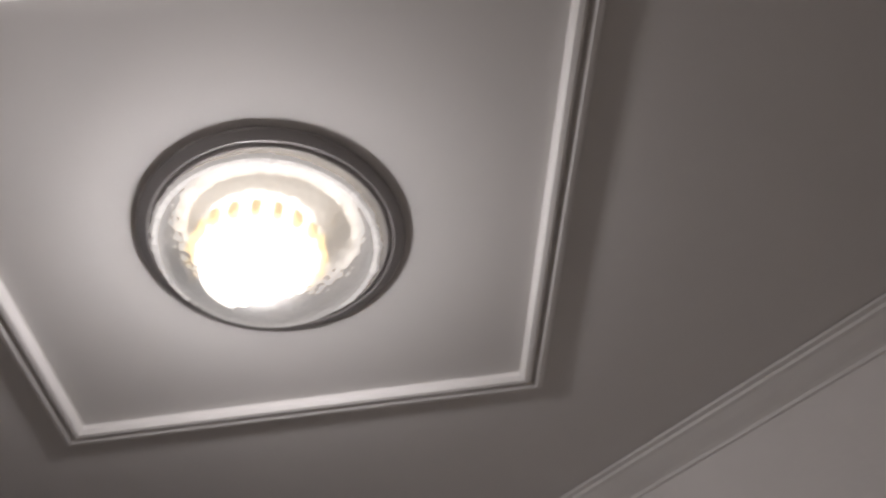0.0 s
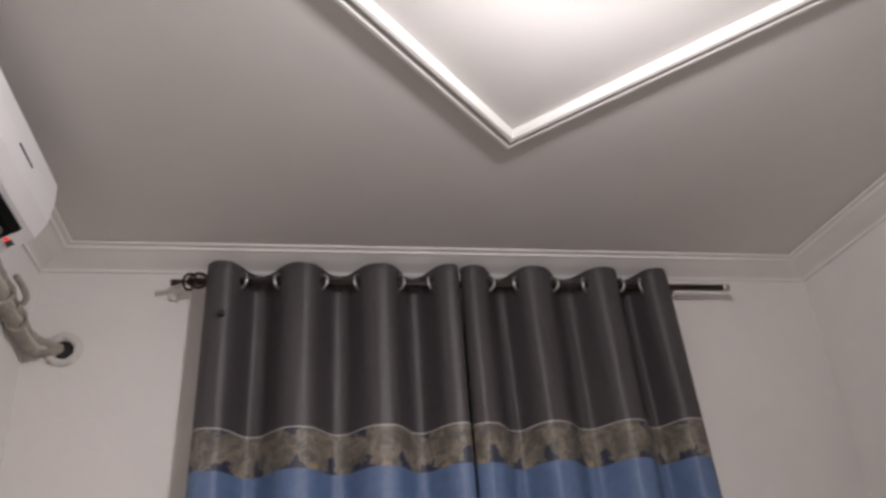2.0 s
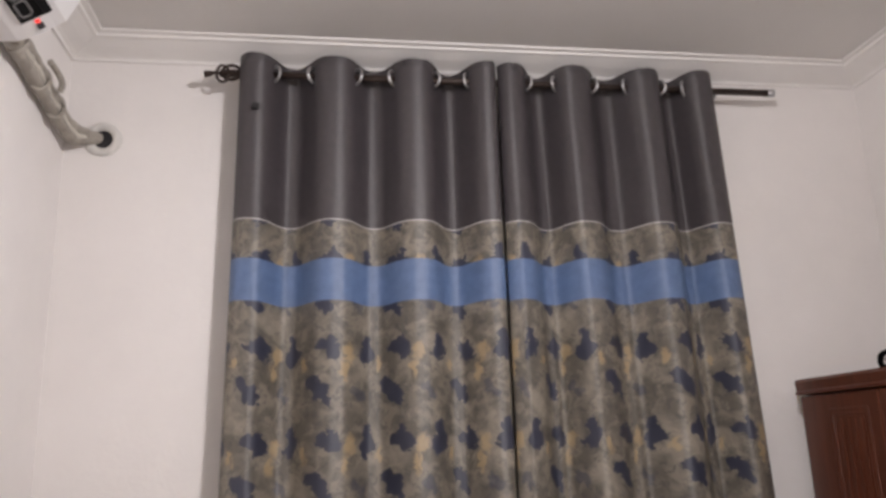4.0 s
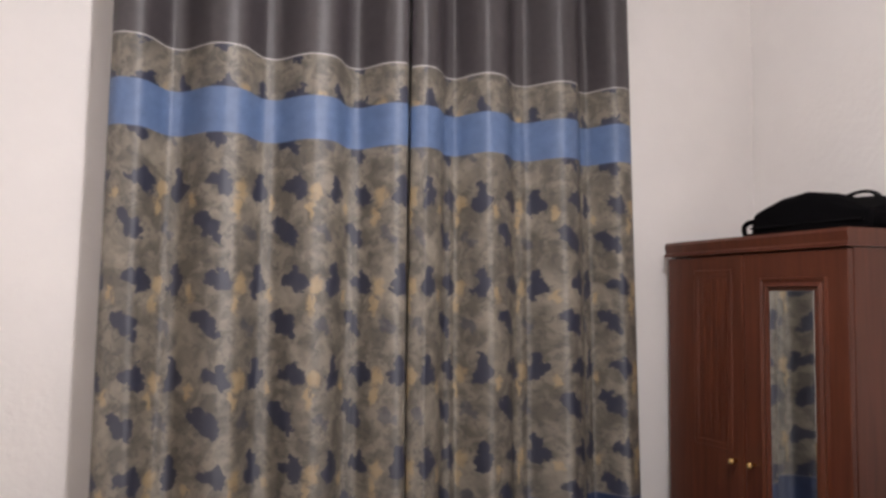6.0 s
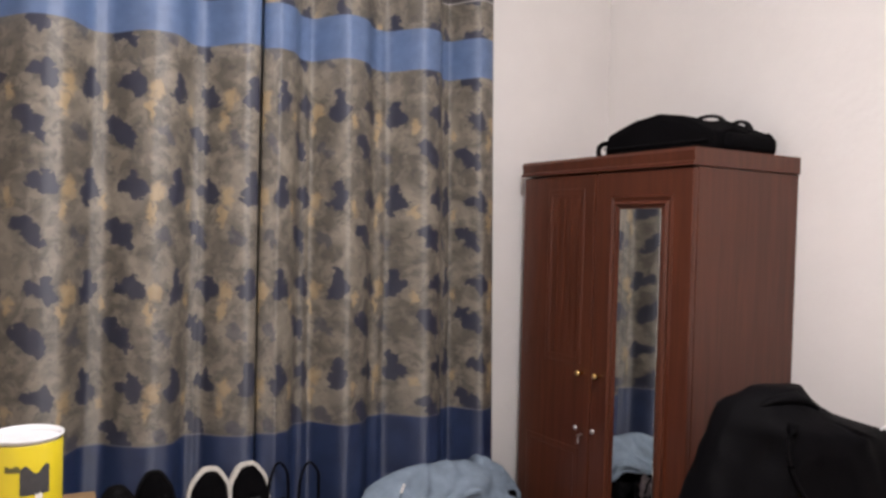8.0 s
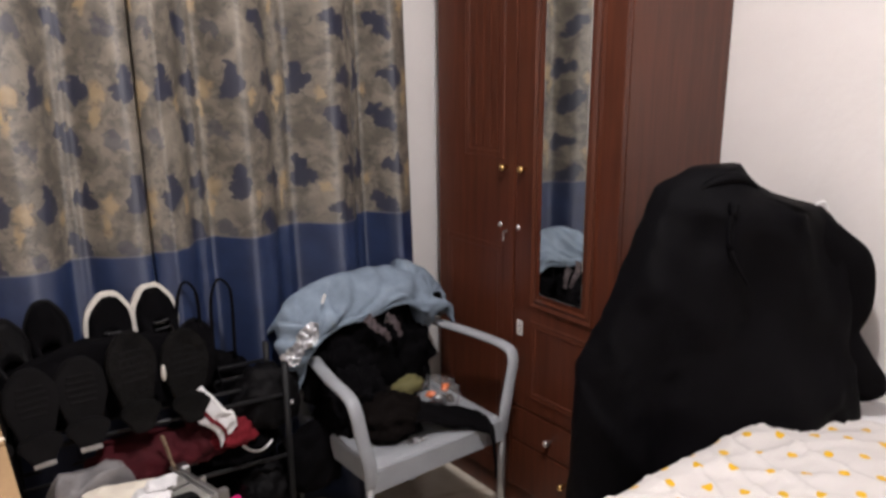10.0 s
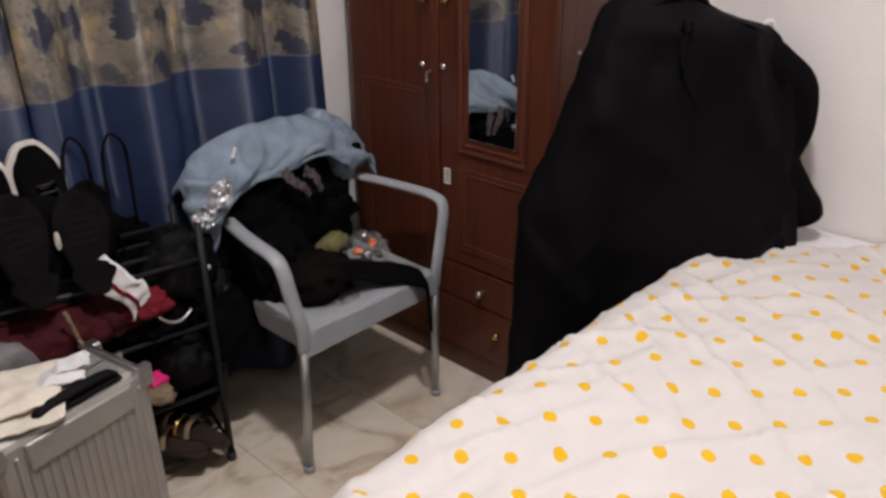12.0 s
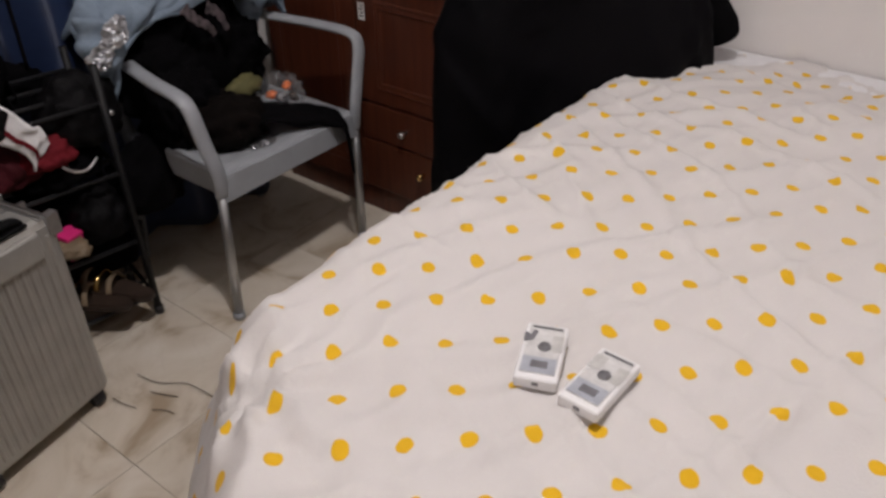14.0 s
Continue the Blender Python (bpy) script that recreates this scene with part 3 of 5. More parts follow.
def pipes():
    t = thing("pipe_bundle", "taped grey pipe bundle running into a wall hole", "pipe", pose(0, 0, 0))
    rnd = random.Random(5)
    a = curve([(-0.905, 1.83, 2.690), (-0.903, 1.92, 2.716), (-0.905, 2.06, 2.714), (-0.907, 2.20, 2.694), (-0.905, 2.34, 2.672), (-0.895, 2.455, 2.652), (-0.865, 2.490, 2.660), (-0.822, 2.53, 2.676)], 8)
    part("drain_pipe", tube(a, [0.017 + 0.004 * rnd.random() for _ in a], 12, flat=0.8), M_PIPE, t, "", True)
    b = curve([(-0.900, 1.83, 2.705), (-0.892, 1.93, 2.742), (-0.892, 2.05, 2.748), (-0.897, 2.18, 2.734), (-0.898, 2.32, 2.708), (-0.888, 2.43, 2.684), (-0.860, 2.482, 2.682), (-0.822, 2.53, 2.684)], 8)
    part("insulated_pipe", tube(b, [0.014 + 0.005 * rnd.random() for _ in b], 12), M_PIPE, t, "", True)
    wrap = [p + (q - p) * 0.5 + Vector((0.006, 0, 0)) for p, q in zip(a, b)][10:-9]
    part("torn_insulation", tube(wrap, [0.008 + 0.006 * rnd.random() for _ in wrap], 10), M_FOAM, t, "torn pale insulation", True)
    for y, z, k in ((2.00, 2.735, 0), (2.17, 2.716, 1), (2.30, 2.692, 2)):
        ring = [Vector((-0.899 + 0.024 * math.cos(q), y + 0.012 * math.sin(q + k), z + 0.036 * math.sin(q))) for q in [j * 2 * math.pi / 18 for j in range(19)]]
        part("tape_band", tube(ring, 0.006, 6), M_PIPE, t, "", True)
    tail = curve([(-0.872, 2.16, 2.765), (-0.862, 2.20, 2.750), (-0.856, 2.225, 2.728), (-0.866, 2.235, 2.708)], 5)
    part("loose_tape", tube(tail, 0.009, 8), M_PIPE, t, "", True)


pipes()
hole = thing("wall_hole", "round hole in the wall with a rough plaster collar", "wall hole", pose(-0.815, YB, 2.674), kind="structure")
bm = lathe([(0.060, 0.0), (0.056, 0.010), (0.045, 0.013), (0.033, 0.009), (0.030, 0.0)], 28, cap=False)
bm.transform(Matrix.Rotation(math.pi / 2, 4, "X"))
for v in bm.verts:
    k = 1 + 0.08 * noise.noise(v.co * 40)
    v.co.x, v.co.z = v.co.x * k, v.co.z * k
part("collar", bm, M_PLASTER, hole, smooth=True)
# no depth is cut: a flat black disc paints the shade inside the hole
bm = lathe([(0.0005, 0.002), (0.030, 0.002)], 24, cap=False)
bm.transform(Matrix.Rotation(math.pi / 2, 4, "X"))
part("hole_depth", bm, M_BLACKPL, hole, "flat black disc painted as the shade inside the hole")
scuff = thing("wall_scuff", "small dark scuff marks on the white wall", "mark", pose(XL + 0.002, 2.0, 2.56))
bm = prism([(-0.010, -0.004), (0.012, -0.010), (0.014, -0.005), (-0.006, 0.006)], "x", 0, 0.001)
part("mark", bm, M_PIPE, scuff)


# ---- curtains ----
YROD, ZROD, ZTOP = 2.424, 2.881, 2.934


def curtain(peaks, x_left, x_right, foot_left, foot_right, seed, last, shift, label):
    """An eyelet curtain hung in folds; peaks are where it comes forward of the rod."""
    t = thing("curtain", label, "curtain", pose(0, 0, 0), group="pair of curtains")
    def phase(x):
        """0 at a peak, pi at a valley."""
        if x <= peaks[0]:
            return (peaks[0] - x) / max(peaks[0] - x_left, 1e-3) * 1.25
        if x >= peaks[-1]:
            return (x - peaks[-1]) / max(x_right - peaks[-1], 1e-3) * last
        for a, b in zip(peaks, peaks[1:]):
            if a <= x <= b:
                return 2 * math.pi * (x - a) / (b - a)
        return 0.0

    nu, nv = 44 * len(peaks), 80

    def place(u, v):
        x = x_left + (x_right - x_left) * u
        z = 0.02 + (ZTOP - 0.02) * v
        low = 1 - v
        ph = phase(x)
        depth = 0.047 * (1 + 0.10 * low) * (1 + 0.22 * noise.noise(Vector((x * 3, z * 0.5, seed))))
        c = math.cos(ph)
        y = YROD + 0.004 - depth * c * (1.30 - 0.30 * c * c) + 0.007 * low * math.cos(2 * ph + seed)
        y += 0.009 * low * noise.noise(Vector((x * 7, z * 0.9, seed + 3)))
        y += 0.0010 * noise.noise(Vector((x * 40, z * 2.0, seed + 9)))
        # a narrow standing pleat in each valley
        y -= 0.005 * math.exp(-(((ph % (2 * math.pi)) - math.pi) / 0.42) ** 2) * (0.06 + 0.94 * min(low * 2.0, 1.0))
        y += 0.0030 * math.sin(4 * ph + 2.0 * noise.noise(Vector((x * 2, z * 0.6, seed)))) * min(low * 1.5, 1.0)
        flare = (foot_left * (1 - u) + foot_right * u) * low
        x += flare + 0.010 * low * noise.noise(Vector((x * 5, z * 1.0, seed + 5)))
        x += 0.010 * math.sin(ph) * (1 - 0.5 * low)
        top = 0.004 * math.cos(ph)
        return Vector((x, min(y, 2.495), z + top * v))

    def along(x):
        """Cloth length from the first peak: an even 0.33 m a fold."""
        if x < peaks[0]:
            return (x - peaks[0]) * 1.3
        for k, (a, b) in enumerate(zip(peaks, peaks[1:])):
            if x <= b:
                return 0.33 * (k + (x - a) / (b - a))
        return 0.33 * (len(peaks) - 1) + (x - peaks[-1]) * 1.3

    bm = sheet(place, nu, nv, uvs=lambda u, v: (along(x_left + (x_right - x_left) * u) + shift, 0.02 + (ZTOP - 0.02) * v))
    cloth = part("cloth", bm, M_CURTAIN, t, smooth=True)
    solid = cloth.modifiers.new("thickness", "SOLIDIFY")
    solid.thickness = 0.0025
    # steel eyelets where the cloth crosses the rod
    for a, b in zip(peaks, peaks[1:]):
        for f in (0.27, 0.73):
            x = a + (b - a) * f
            ring = tube([Vector((0.0, 0.026 * math.cos(q), 0.026 * math.sin(q))) for q in [k * 2 * math.pi / 20 for k in range(21)]], 0.0055, 8, up=(1, 0, 0))
            ring.transform(pose(x, YROD - 0.004, ZROD, 0, 0, 38 if f < 0.5 else -38))
            part("eyelet", ring, M_STEEL, t, "", True)
    return t


near_curtain = curtain([-0.335, -0.068, 0.200, 0.452], -0.385, 0.492, -0.035, -0.005, 1.0, 2.7, -0.105, "grey, blue and navy satin curtain with a camouflage-like print, drawn shut")
curtain([0.528, 0.752, 1.022, 1.222], 0.476, 1.262, 0.0, 0.085, 4.0, 1.25, -0.20, "grey, blue and navy satin curtain hanging beside the wardrobe, drawn shut")
part("clip", box(-0.330, -0.306, 2.358, 2.372, 2.732, 2.752, 0.004), M_BLACKPL, near_curtain, "small dark clip")

rod = thing("curtain_rod", "dark brown metal curtain rod with a scroll finial", "curtain rod", pose(0, 0, 0))
part("pole", tube([(-0.44, YROD, ZROD), (0.5, YROD, ZROD - 0.001), (1.500, YROD, ZROD - 0.002)], 0.0125, 12), M_DARKMETAL, rod, "", True)
part("end_cap", tube([(1.492, YROD, ZROD - 0.002), (1.516, YROD, ZROD - 0.002)], 0.015, 12), M_STEEL, rod, "", True)
loop = [Vector((-0.405 + 0.030 * math.cos(q), YROD, ZROD + 0.004 + 0.026 * math.sin(q))) for q in [k * 2 * math.pi / 16 for k in range(17)]]
part("finial", tube(loop, 0.006, 8, up=(0, 1, 0)), M_DARKMETAL, rod, "scrolled dark metal finial", True)
loop = [Vector((-0.432 + 0.020 * math.cos(q), YROD - 0.006, ZROD - 0.004 + 0.030 * math.sin(q))) for q in [k * 2 * math.pi / 16 for k in range(17)]]
part("finial", tube(loop, 0.005, 8, up=(0, 1, 0)), M_DARKMETAL, rod, "", True)
part("finial_tip", tube([(-0.492, YROD, ZROD - 0.006), (-0.482, YROD, ZROD - 0.004), (-0.46, YROD, ZROD), (-0.43, YROD, ZROD)], [0.011, 0.011, 0.006, 0.006], 10), M_DARKMETAL, rod, "", True)
for x in (-0.37, 1.30):
    part("bracket", tube([(x, YROD, ZROD), (x, YROD + 0.04, ZROD - 0.015), (x, YB - 0.001, ZROD - 0.02)], 0.007, 8), M_STEEL, rod, "", True)


# ---- wardrobe ----
WX, WY0, WY1, WH = 1.476, 1.661, 2.431, 1.845


def raised_frame(y0, y1, z0, z1, w, x, proud):
    """A moulded rectangular frame on a door."""
    bm = bmesh.new()
    prof = [(0, 0), (w * 0.15, proud), (w * 0.5, proud * 0.45), (w * 0.85, proud), (w, 0)]
    rings = []
    for cy, cz, sy, sz in ((y0, z0, 1, 1), (y1, z0, -1, 1), (y1, z1, -1, -1), (y0, z1, 1, -1)):
        rings.append([bm.verts.new((x - p, cy + sy * o, cz + sz * o)) for o, p in prof])
    for k in range(4):
        a, b = rings[k], rings[(k + 1) % 4]
        for i in range(len(prof) - 1):
            bm.faces.new((a[i], b[i], b[i + 1], a[i + 1]))
    bmesh.ops.recalc_face_normals(bm, faces=bm.faces[:])
    return bm


def knob(parent, y, z, material, r=0.011):
    bm = lathe([(0.0005, 0.030), (r * 0.7, 0.029), (r, 0.023), (r * 0.9, 0.016), (r * 0.45, 0.010), (r * 0.5, 0.0)], 14, cap=False)
    bm.transform(pose(WX - 0.017, y, z, 0, -90, 0))
    return part("knob", bm, material, parent, "", True)


def wardrobe():
    t = thing("wardrobe", "dark mahogany two-door wardrobe with a narrow door mirror", "wardrobe", pose(0, 0, 0))
    part("carcass", box(WX + 0.002, 1.912, WY0, WY1, 0.0, WH - 0.052, 0.003), M_WOOD, t)
    crown = [(WX - 0.026, WH - 0.050), (WX - 0.026, WH - 0.042), (WX - 0.020, WH - 0.036), (WX - 0.024, WH - 0.010), (WX - 0.018, WH), (1.913, WH), (1.913, WH - 0.050)]
    part("cornice", prism(crown, "y", WY0 - 0.004, WY1 + 0.012), M_WOOD, t, "moulded top edge")
    split, df = 2.055, WX - 0.018
    left = part("door", box(df, WX, split + 0.003, WY1, 0.085, WH - 0.056, 0.004), M_WOOD, t)
    part("panel_moulding", raised_frame(2.105, 2.290, 1.170, 1.745, 0.024, df, 0.0018), M_WOOD, left)
    part("panel_moulding", raised_frame(2.105, 2.380, 0.150, 0.900, 0.024, df, 0.0018), M_WOOD, left)
    for k in range(4):
        y = 2.135 + k * 0.033
        part("flute", box(df - 0.003, df, y, y + 0.013, 1.205, 1.710, 0.0025), M_WOOD, left)
    right = part("door", box(df, WX, WY0, split - 0.003, 0.385, WH - 0.056, 0.004), M_WOOD, t)
    part("mirror_moulding", raised_frame(1.728, 1.978, 0.735, 1.715, 0.030, df, 0.009), M_WOOD, right)
    part("mirror", box(df - 0.005, df - 0.001, 1.772, 1.940, 0.782, 1.677, 0.0015), M_MIRROR, right, "tall narrow mirror")
    part("panel_moulding", raised_frame(1.728, 1.978, 0.430, 0.690, 0.024, df, 0.0035), M_WOOD, right)
    part("sticker", box(df - 0.0015, df, 2.012, 2.036, 0.628, 0.676), M_LABEL, right, "small white paper label")
    for k in range(4):
        part("sticker_line", box(df - 0.0022, df - 0.0014, 2.016, 2.030 - 0.003 * (k % 2), 0.636 + k * 0.010, 0.640 + k * 0.010), M_INK, right)
    knob(left, 2.092, 1.150, M_GOLD)
    knob(right, 2.013, 1.153, M_GOLD)
    for d, y, z in ((left, 2.121, 0.966), (right, 2.040, 0.970)):
        bm = lathe([(0.0005, 0.006), (0.006, 0.005), (0.009, 0.0)], 14, cap=False)
        bm.transform(pose(df, y, z, 0, -90, 0))
        part("lock", bm, M_STEEL, d, "", True)
    part("key", tube([(df - 0.004, 2.084, 0.953), (df - 0.020, 2.084, 0.950), (df - 0.022, 2.082, 0.925)], 0.004, 8), M_STEEL, left)
    for z0, z1, y, m in ((0.262, 0.376, 1.879, M_STEEL), (0.090, 0.255, 1.812, M_GOLD)):
        dr = part("drawer", box(df, WX, WY0, split - 0.003, z0, z1, 0.004), M_WOOD, t)
        knob(dr, y, (0.316 if z0 > 0.2 else 0.197), m)
    part("plinth", box(WX - 0.004, WX + 0.004, WY0 + 0.004, WY1 - 0.004, 0.0, 0.082, 0.001), M_WOOD, t)
    return t


wardrobe_unit = wardrobe()
bm = lathe([(0.0005, 0.004), (0.004, 0.003), (0.005, 0.0)], 10, cap=False)
bm.transform(pose(1.56, WY0, 1.04) @ Matrix.Rotation(math.pi / 2, 4, "X"))
part("screw_head", bm, M_STEEL, wardrobe_unit, "small pale screw head")


def laptop_bag():
    t = thing("laptop_bag", "black fabric laptop bag lying on the wardrobe", "bag", pose(1.71, 1.90, WH + 0.001, 0, 0, 92))
    bm = bmesh.new()
    box(-0.20, 0.25, -0.14, 0.14, 0.0, 0.062, 0.022, 3, bm)
    bmesh.ops.subdivide_edges(bm, edges=bm.edges[:], cuts=3, use_grid_fill=True)
    for v in bm.verts:
        k = smoothstep(0.02, 0.06, v.co.z)
        v.co.z += k * (0.060 * math.exp(-((v.co.x - 0.02) / 0.13) ** 2) + 0.022 * math.exp(-((v.co.x - 0.20) / 0.05) ** 2) + 0.034 * noise.noise(v.co * 13)) + 0.004 * k
        v.co.y += 0.012 * noise.noise(v.co * 8 + Vector((3, 3, 3)))
    part("bag_body", bm, M_BLACKCLOTH, t, "", True)
    for k, (x, w) in enumerate(((-0.12, 0.06), (0.12, 0.08), (0.00, 0.09))):
        h = 0.03 * (k == 2)
        arch = curve([(x - w, -0.05, 0.07 + h), (x - w * 0.6, -0.06, 0.098 + h), (x, -0.07, 0.108 + h), (x + w * 0.6, -0.06, 0.094 + h), (x + w, -0.05, 0.07 + h)], 6)
        part("strap", tube(arch, 0.012, 8, flat=0.45), M_BLACKLEATHER, t, "", True)
    loop = curve([(0.24, 0.08, 0.05), (0.29, 0.09, 0.060), (0.315, 0.095, 0.045), (0.30, 0.10, 0.015), (0.245, 0.09, 0.012)], 6)
    part("side_loop", tube(loop, 0.009, 8), M_BLACKCLOTH, t, "", True)
    part("pocket", box(-0.225, -0.15, -0.12, 0.10, 0.0, 0.055, 0.02, 3), M_BLACKCLOTH, t, "", True)
    part("zip", box(-0.18, 0.24, 0.139, 0.145, 0.030, 0.036, 0.001), M_BLACKLEATHER, t)


laptop_bag()


# ---- bed ----
BX0, BX1, BY0, BY1, BZ = 0.020, 1.905, -0.26, 1.272, 0.648


def bed():
    t = thing("bed", "low bed with a white sheet printed with yellow dots", "bed", pose(0, 0, 0))
    part("base", prism([(BX0 + 0.12, BY0 + 0.03), (BX1, BY0 + 0.03), (BX1, BY1 - 0.10), (0.50, BY1 - 0.10), (BX0 + 0.12, 0.80)], "z", 0.03, 0.36), M_WOOD, t, "dark bed base")
    for x in (BX0 + 0.14, BX1 - 0.09):
        for y in (BY0 + 0.07, 0.70):
            part("leg", box(x, x + 0.05, y, y + 0.05, 0.0, 0.032), M_BLACKPL, t)
    part("mattress", prism([(BX0 + 0.09, BY0 + 0.01), (BX1 - 0.005, BY0 + 0.01), (BX1 - 0.005, BY1 - 0.08), (0.47, BY1 - 0.08), (BX0 + 0.09, 0.83)], "z", 0.365, BZ - 0.045), M_WHITECLOTH, t)

    # the sheet: s runs over the bed from the outer hem, across the top, to the wall
    nx, ny = 210, 180
    drop = 0.42
    rad = 0.075

    def edge(d):
        """Cloth coordinate d (0 at the start of the rounded edge, positive inward) to (inward, height)."""
        if d >= 0:
            return d, 0.0
        q = min(-d / rad, math.pi / 2)
        inward, h = -rad * math.sin(q), -rad * (1 - math.cos(q))
        if -d > rad * math.pi / 2:
            h -= -d - rad * math.pi / 2
        return inward, h

    def outside(x, y):
        """How far a point of the flat cloth lies past the bed's soft outline, whose free corner is slack."""
        ds = (BX0 + rad - x, y - (BY1 - rad), (y - x - 0.905) / math.sqrt(2) + rad)
        k = 0.020
        top = max(ds)
        return top + k * math.log(sum(math.exp((q - top) / k) for q in ds)) - 0.005

    def place(u, v):
        fx = BX0 + rad - drop + (BX1 - BX0 - rad + drop) * u
        fy = BY0 + (BY1 - BY0 - rad + drop) * v
        r = outside(fx, fy)
        if r > 0:
            e = 0.002
            gx = (outside(fx + e, fy) - outside(fx - e, fy)) / (2 * e)
            gy = (outside(fx, fy + e) - outside(fx, fy - e)) / (2 * e)
            gl = math.hypot(gx, gy)
            gx, gy = gx / gl, gy / gl
        else:
            gx = gy = 0.0
        inward, h = edge(-max(r, 0))
        bx, by = fx - gx * max(r, 0), fy - gy * max(r, 0)
        along = bx - by
        hang = smoothstep(0.02, 0.30, -h)
        both = abs(2 * gx * gy)
        ripple = 0.016 * math.sin(along * 27 + 2.2 * noise.noise(Vector((along * 3, 0, 1)))) + 0.012 * math.sin(along * 61 + 4 * noise.noise(Vector((along * 5, 2, 2))))
        out = -inward + hang * (0.03 + 0.05 * both + ripple * (1 + both))
        x, y, z = bx + gx * out, by + gy * out, BZ + h
        near = math.exp(-((x - 0.285) ** 2 + (y - 1.130) ** 2) / 0.016)
        knot = math.exp(-((x - 0.275) ** 2 + (y - 1.135) ** 2) / 0.0016)
        # creases and the soft sag of the top
        top = 1 - hang
        p = Vector((x, y, 0))
        w = 0.012 * noise.noise(p * 2.1) + 0.006 * noise.noise(p * 6.0 + Vector((4, 2, 0)))
        ridge = 1 - abs(noise.noise(Vector(((x * 0.55 + y * 0.85) * 7.5, (x * 0.85 - y * 0.55) * 1.7, 2.0))))
        ridge2 = 1 - abs(noise.noise(Vector(((x * 0.9 - y * 0.4) * 9.0, (x * 0.4 + y * 0.9) * 2.2, 8.0))))
        ridge3 = 1 - abs(noise.noise(Vector(((x * 0.3 + y) * 17, (x - y * 0.3) * 4.0, 5.0))))
        w += 0.011 * max(ridge - 0.82, 0) / 0.18 + 0.008 * max(ridge2 - 0.86, 0) / 0.14 + 0.005 * max(ridge3 - 0.8, 0) / 0.2
        # pressed down by the clothes, dip at the wall
        w -= 0.020 * math.exp(-(((x - 1.50) / 0.30) ** 2 + ((y - 1.18) / 0.12) ** 2))
        w += -0.055 * smoothstep(1.45, 1.90, x)
        # gathered pleats at the outer corner
        turn = math.atan2(y - 1.135, x - 0.275) + 0.5 * noise.noise(Vector((x * 9, y * 9, 3)))
        fan = 1 - abs(math.sin(turn * 4.5 + 0.6)) ** 0.6
        w += 0.040 * near * (1 - 0.7 * knot) * (fan - 0.30) - 0.034 * knot
        w += 0.010 * near * (1 - 2 * abs(noise.noise(Vector(((x + y) * 20, (x - y) * 7, 3.0)))))
        z += w * (0.35 + 0.65 * top)
        return Vector((x, y, max(z, 0.06)))

    def uv(u, v):
        return (BX0 + rad - drop + (BX1 - BX0 - rad + drop) * u, BY0 + (BY1 - BY0 - rad + drop) * v)

    s = part("bedsheet", sheet(place, nx, ny, uvs=uv), M_SHEET, t, "white cotton sheet with yellow dots, creased", True)
    solid = s.modifiers.new("thickness", "SOLIDIFY")
    solid.thickness = 0.003


bed()


def doorbell(x, y, z, turn, flip):
    """A small boxed gadget in a clear-lidded white case."""
    t = thing("gadget_box", "white plastic gadget box with a clear window, lying on the bed", "box", pose(x, y, z, 0, 0, turn), group="gadget boxes on the bed")
    w, l, h = 0.027, 0.053, 0.018
    part("case", box(-w, w, -l, l, 0, h, 0.005, 3), M_WHITEPL, t)
    part("window", box(-w + 0.005, w - 0.005, -l + 0.010, l - 0.005, h, h + 0.0012, 0.0005), M_WINDOW, t, "milky clear front")
    part("blue_panel", box(-w + 0.006, w - 0.006, -l + 0.011, -l + 0.038, h + 0.0012, h + 0.0022), M_SLATE, t, "slate blue lower panel")
    part("label_block", box(-0.010, 0.011, -l + 0.019, -l + 0.031, h + 0.0022, h + 0.003), M_FADED, t)
    bm = lathe([(0.0005, 0.003), (0.0075, 0.0025), (0.0085, 0.0)], 20, cap=False)
    bm.transform(Matrix.Translation((0.002, 0.006, h + 0.0012)))
    part("button", bm, M_FADED, t, "dark round button", True)
    part("print_bar", box(-0.018, 0.020, l - 0.012, l - 0.009, h + 0.0012, h + 0.002), M_INK, t)
    part("side_port", box(-0.004, 0.004, -l - 0.0008, -l + 0.001, 0.008, 0.013), M_FADED, t)
    part("pale_patch", box(0.010, 0.024, 0.000, 0.030, h + 0.0012, h + 0.002), M_PALEGREY, t)
    if flip:
        part("dark_patch", prism([(-0.026, 0.012), (-0.014, 0.016), (-0.010, 0.034), (-0.016, 0.036), (-0.018, 0.026), (-0.026, 0.030)], "z", h + 0.0012, h + 0.002), M_FADED, t)
    else:
        part("pale_patch", box(-0.024, -0.008, 0.010, 0.036, h + 0.0012, h + 0.002), M_PALEGREY, t)


M_FADED = mat("faded_ink", (0.15, 0.145, 0.155), 0.5, var=0.3, scale=90)
M_WINDOW = mat("milky_film", (0.60, 0.59, 0.58), 0.25, var=0.16, scale=50)
M_SLATE = mat("slate_print", (0.37, 0.385, 0.43), 0.35, var=0.1, scale=60)
M_PALEGREY = mat("pale_grey_print", (0.50, 0.49, 0.47), 0.4, var=0.15, scale=70)


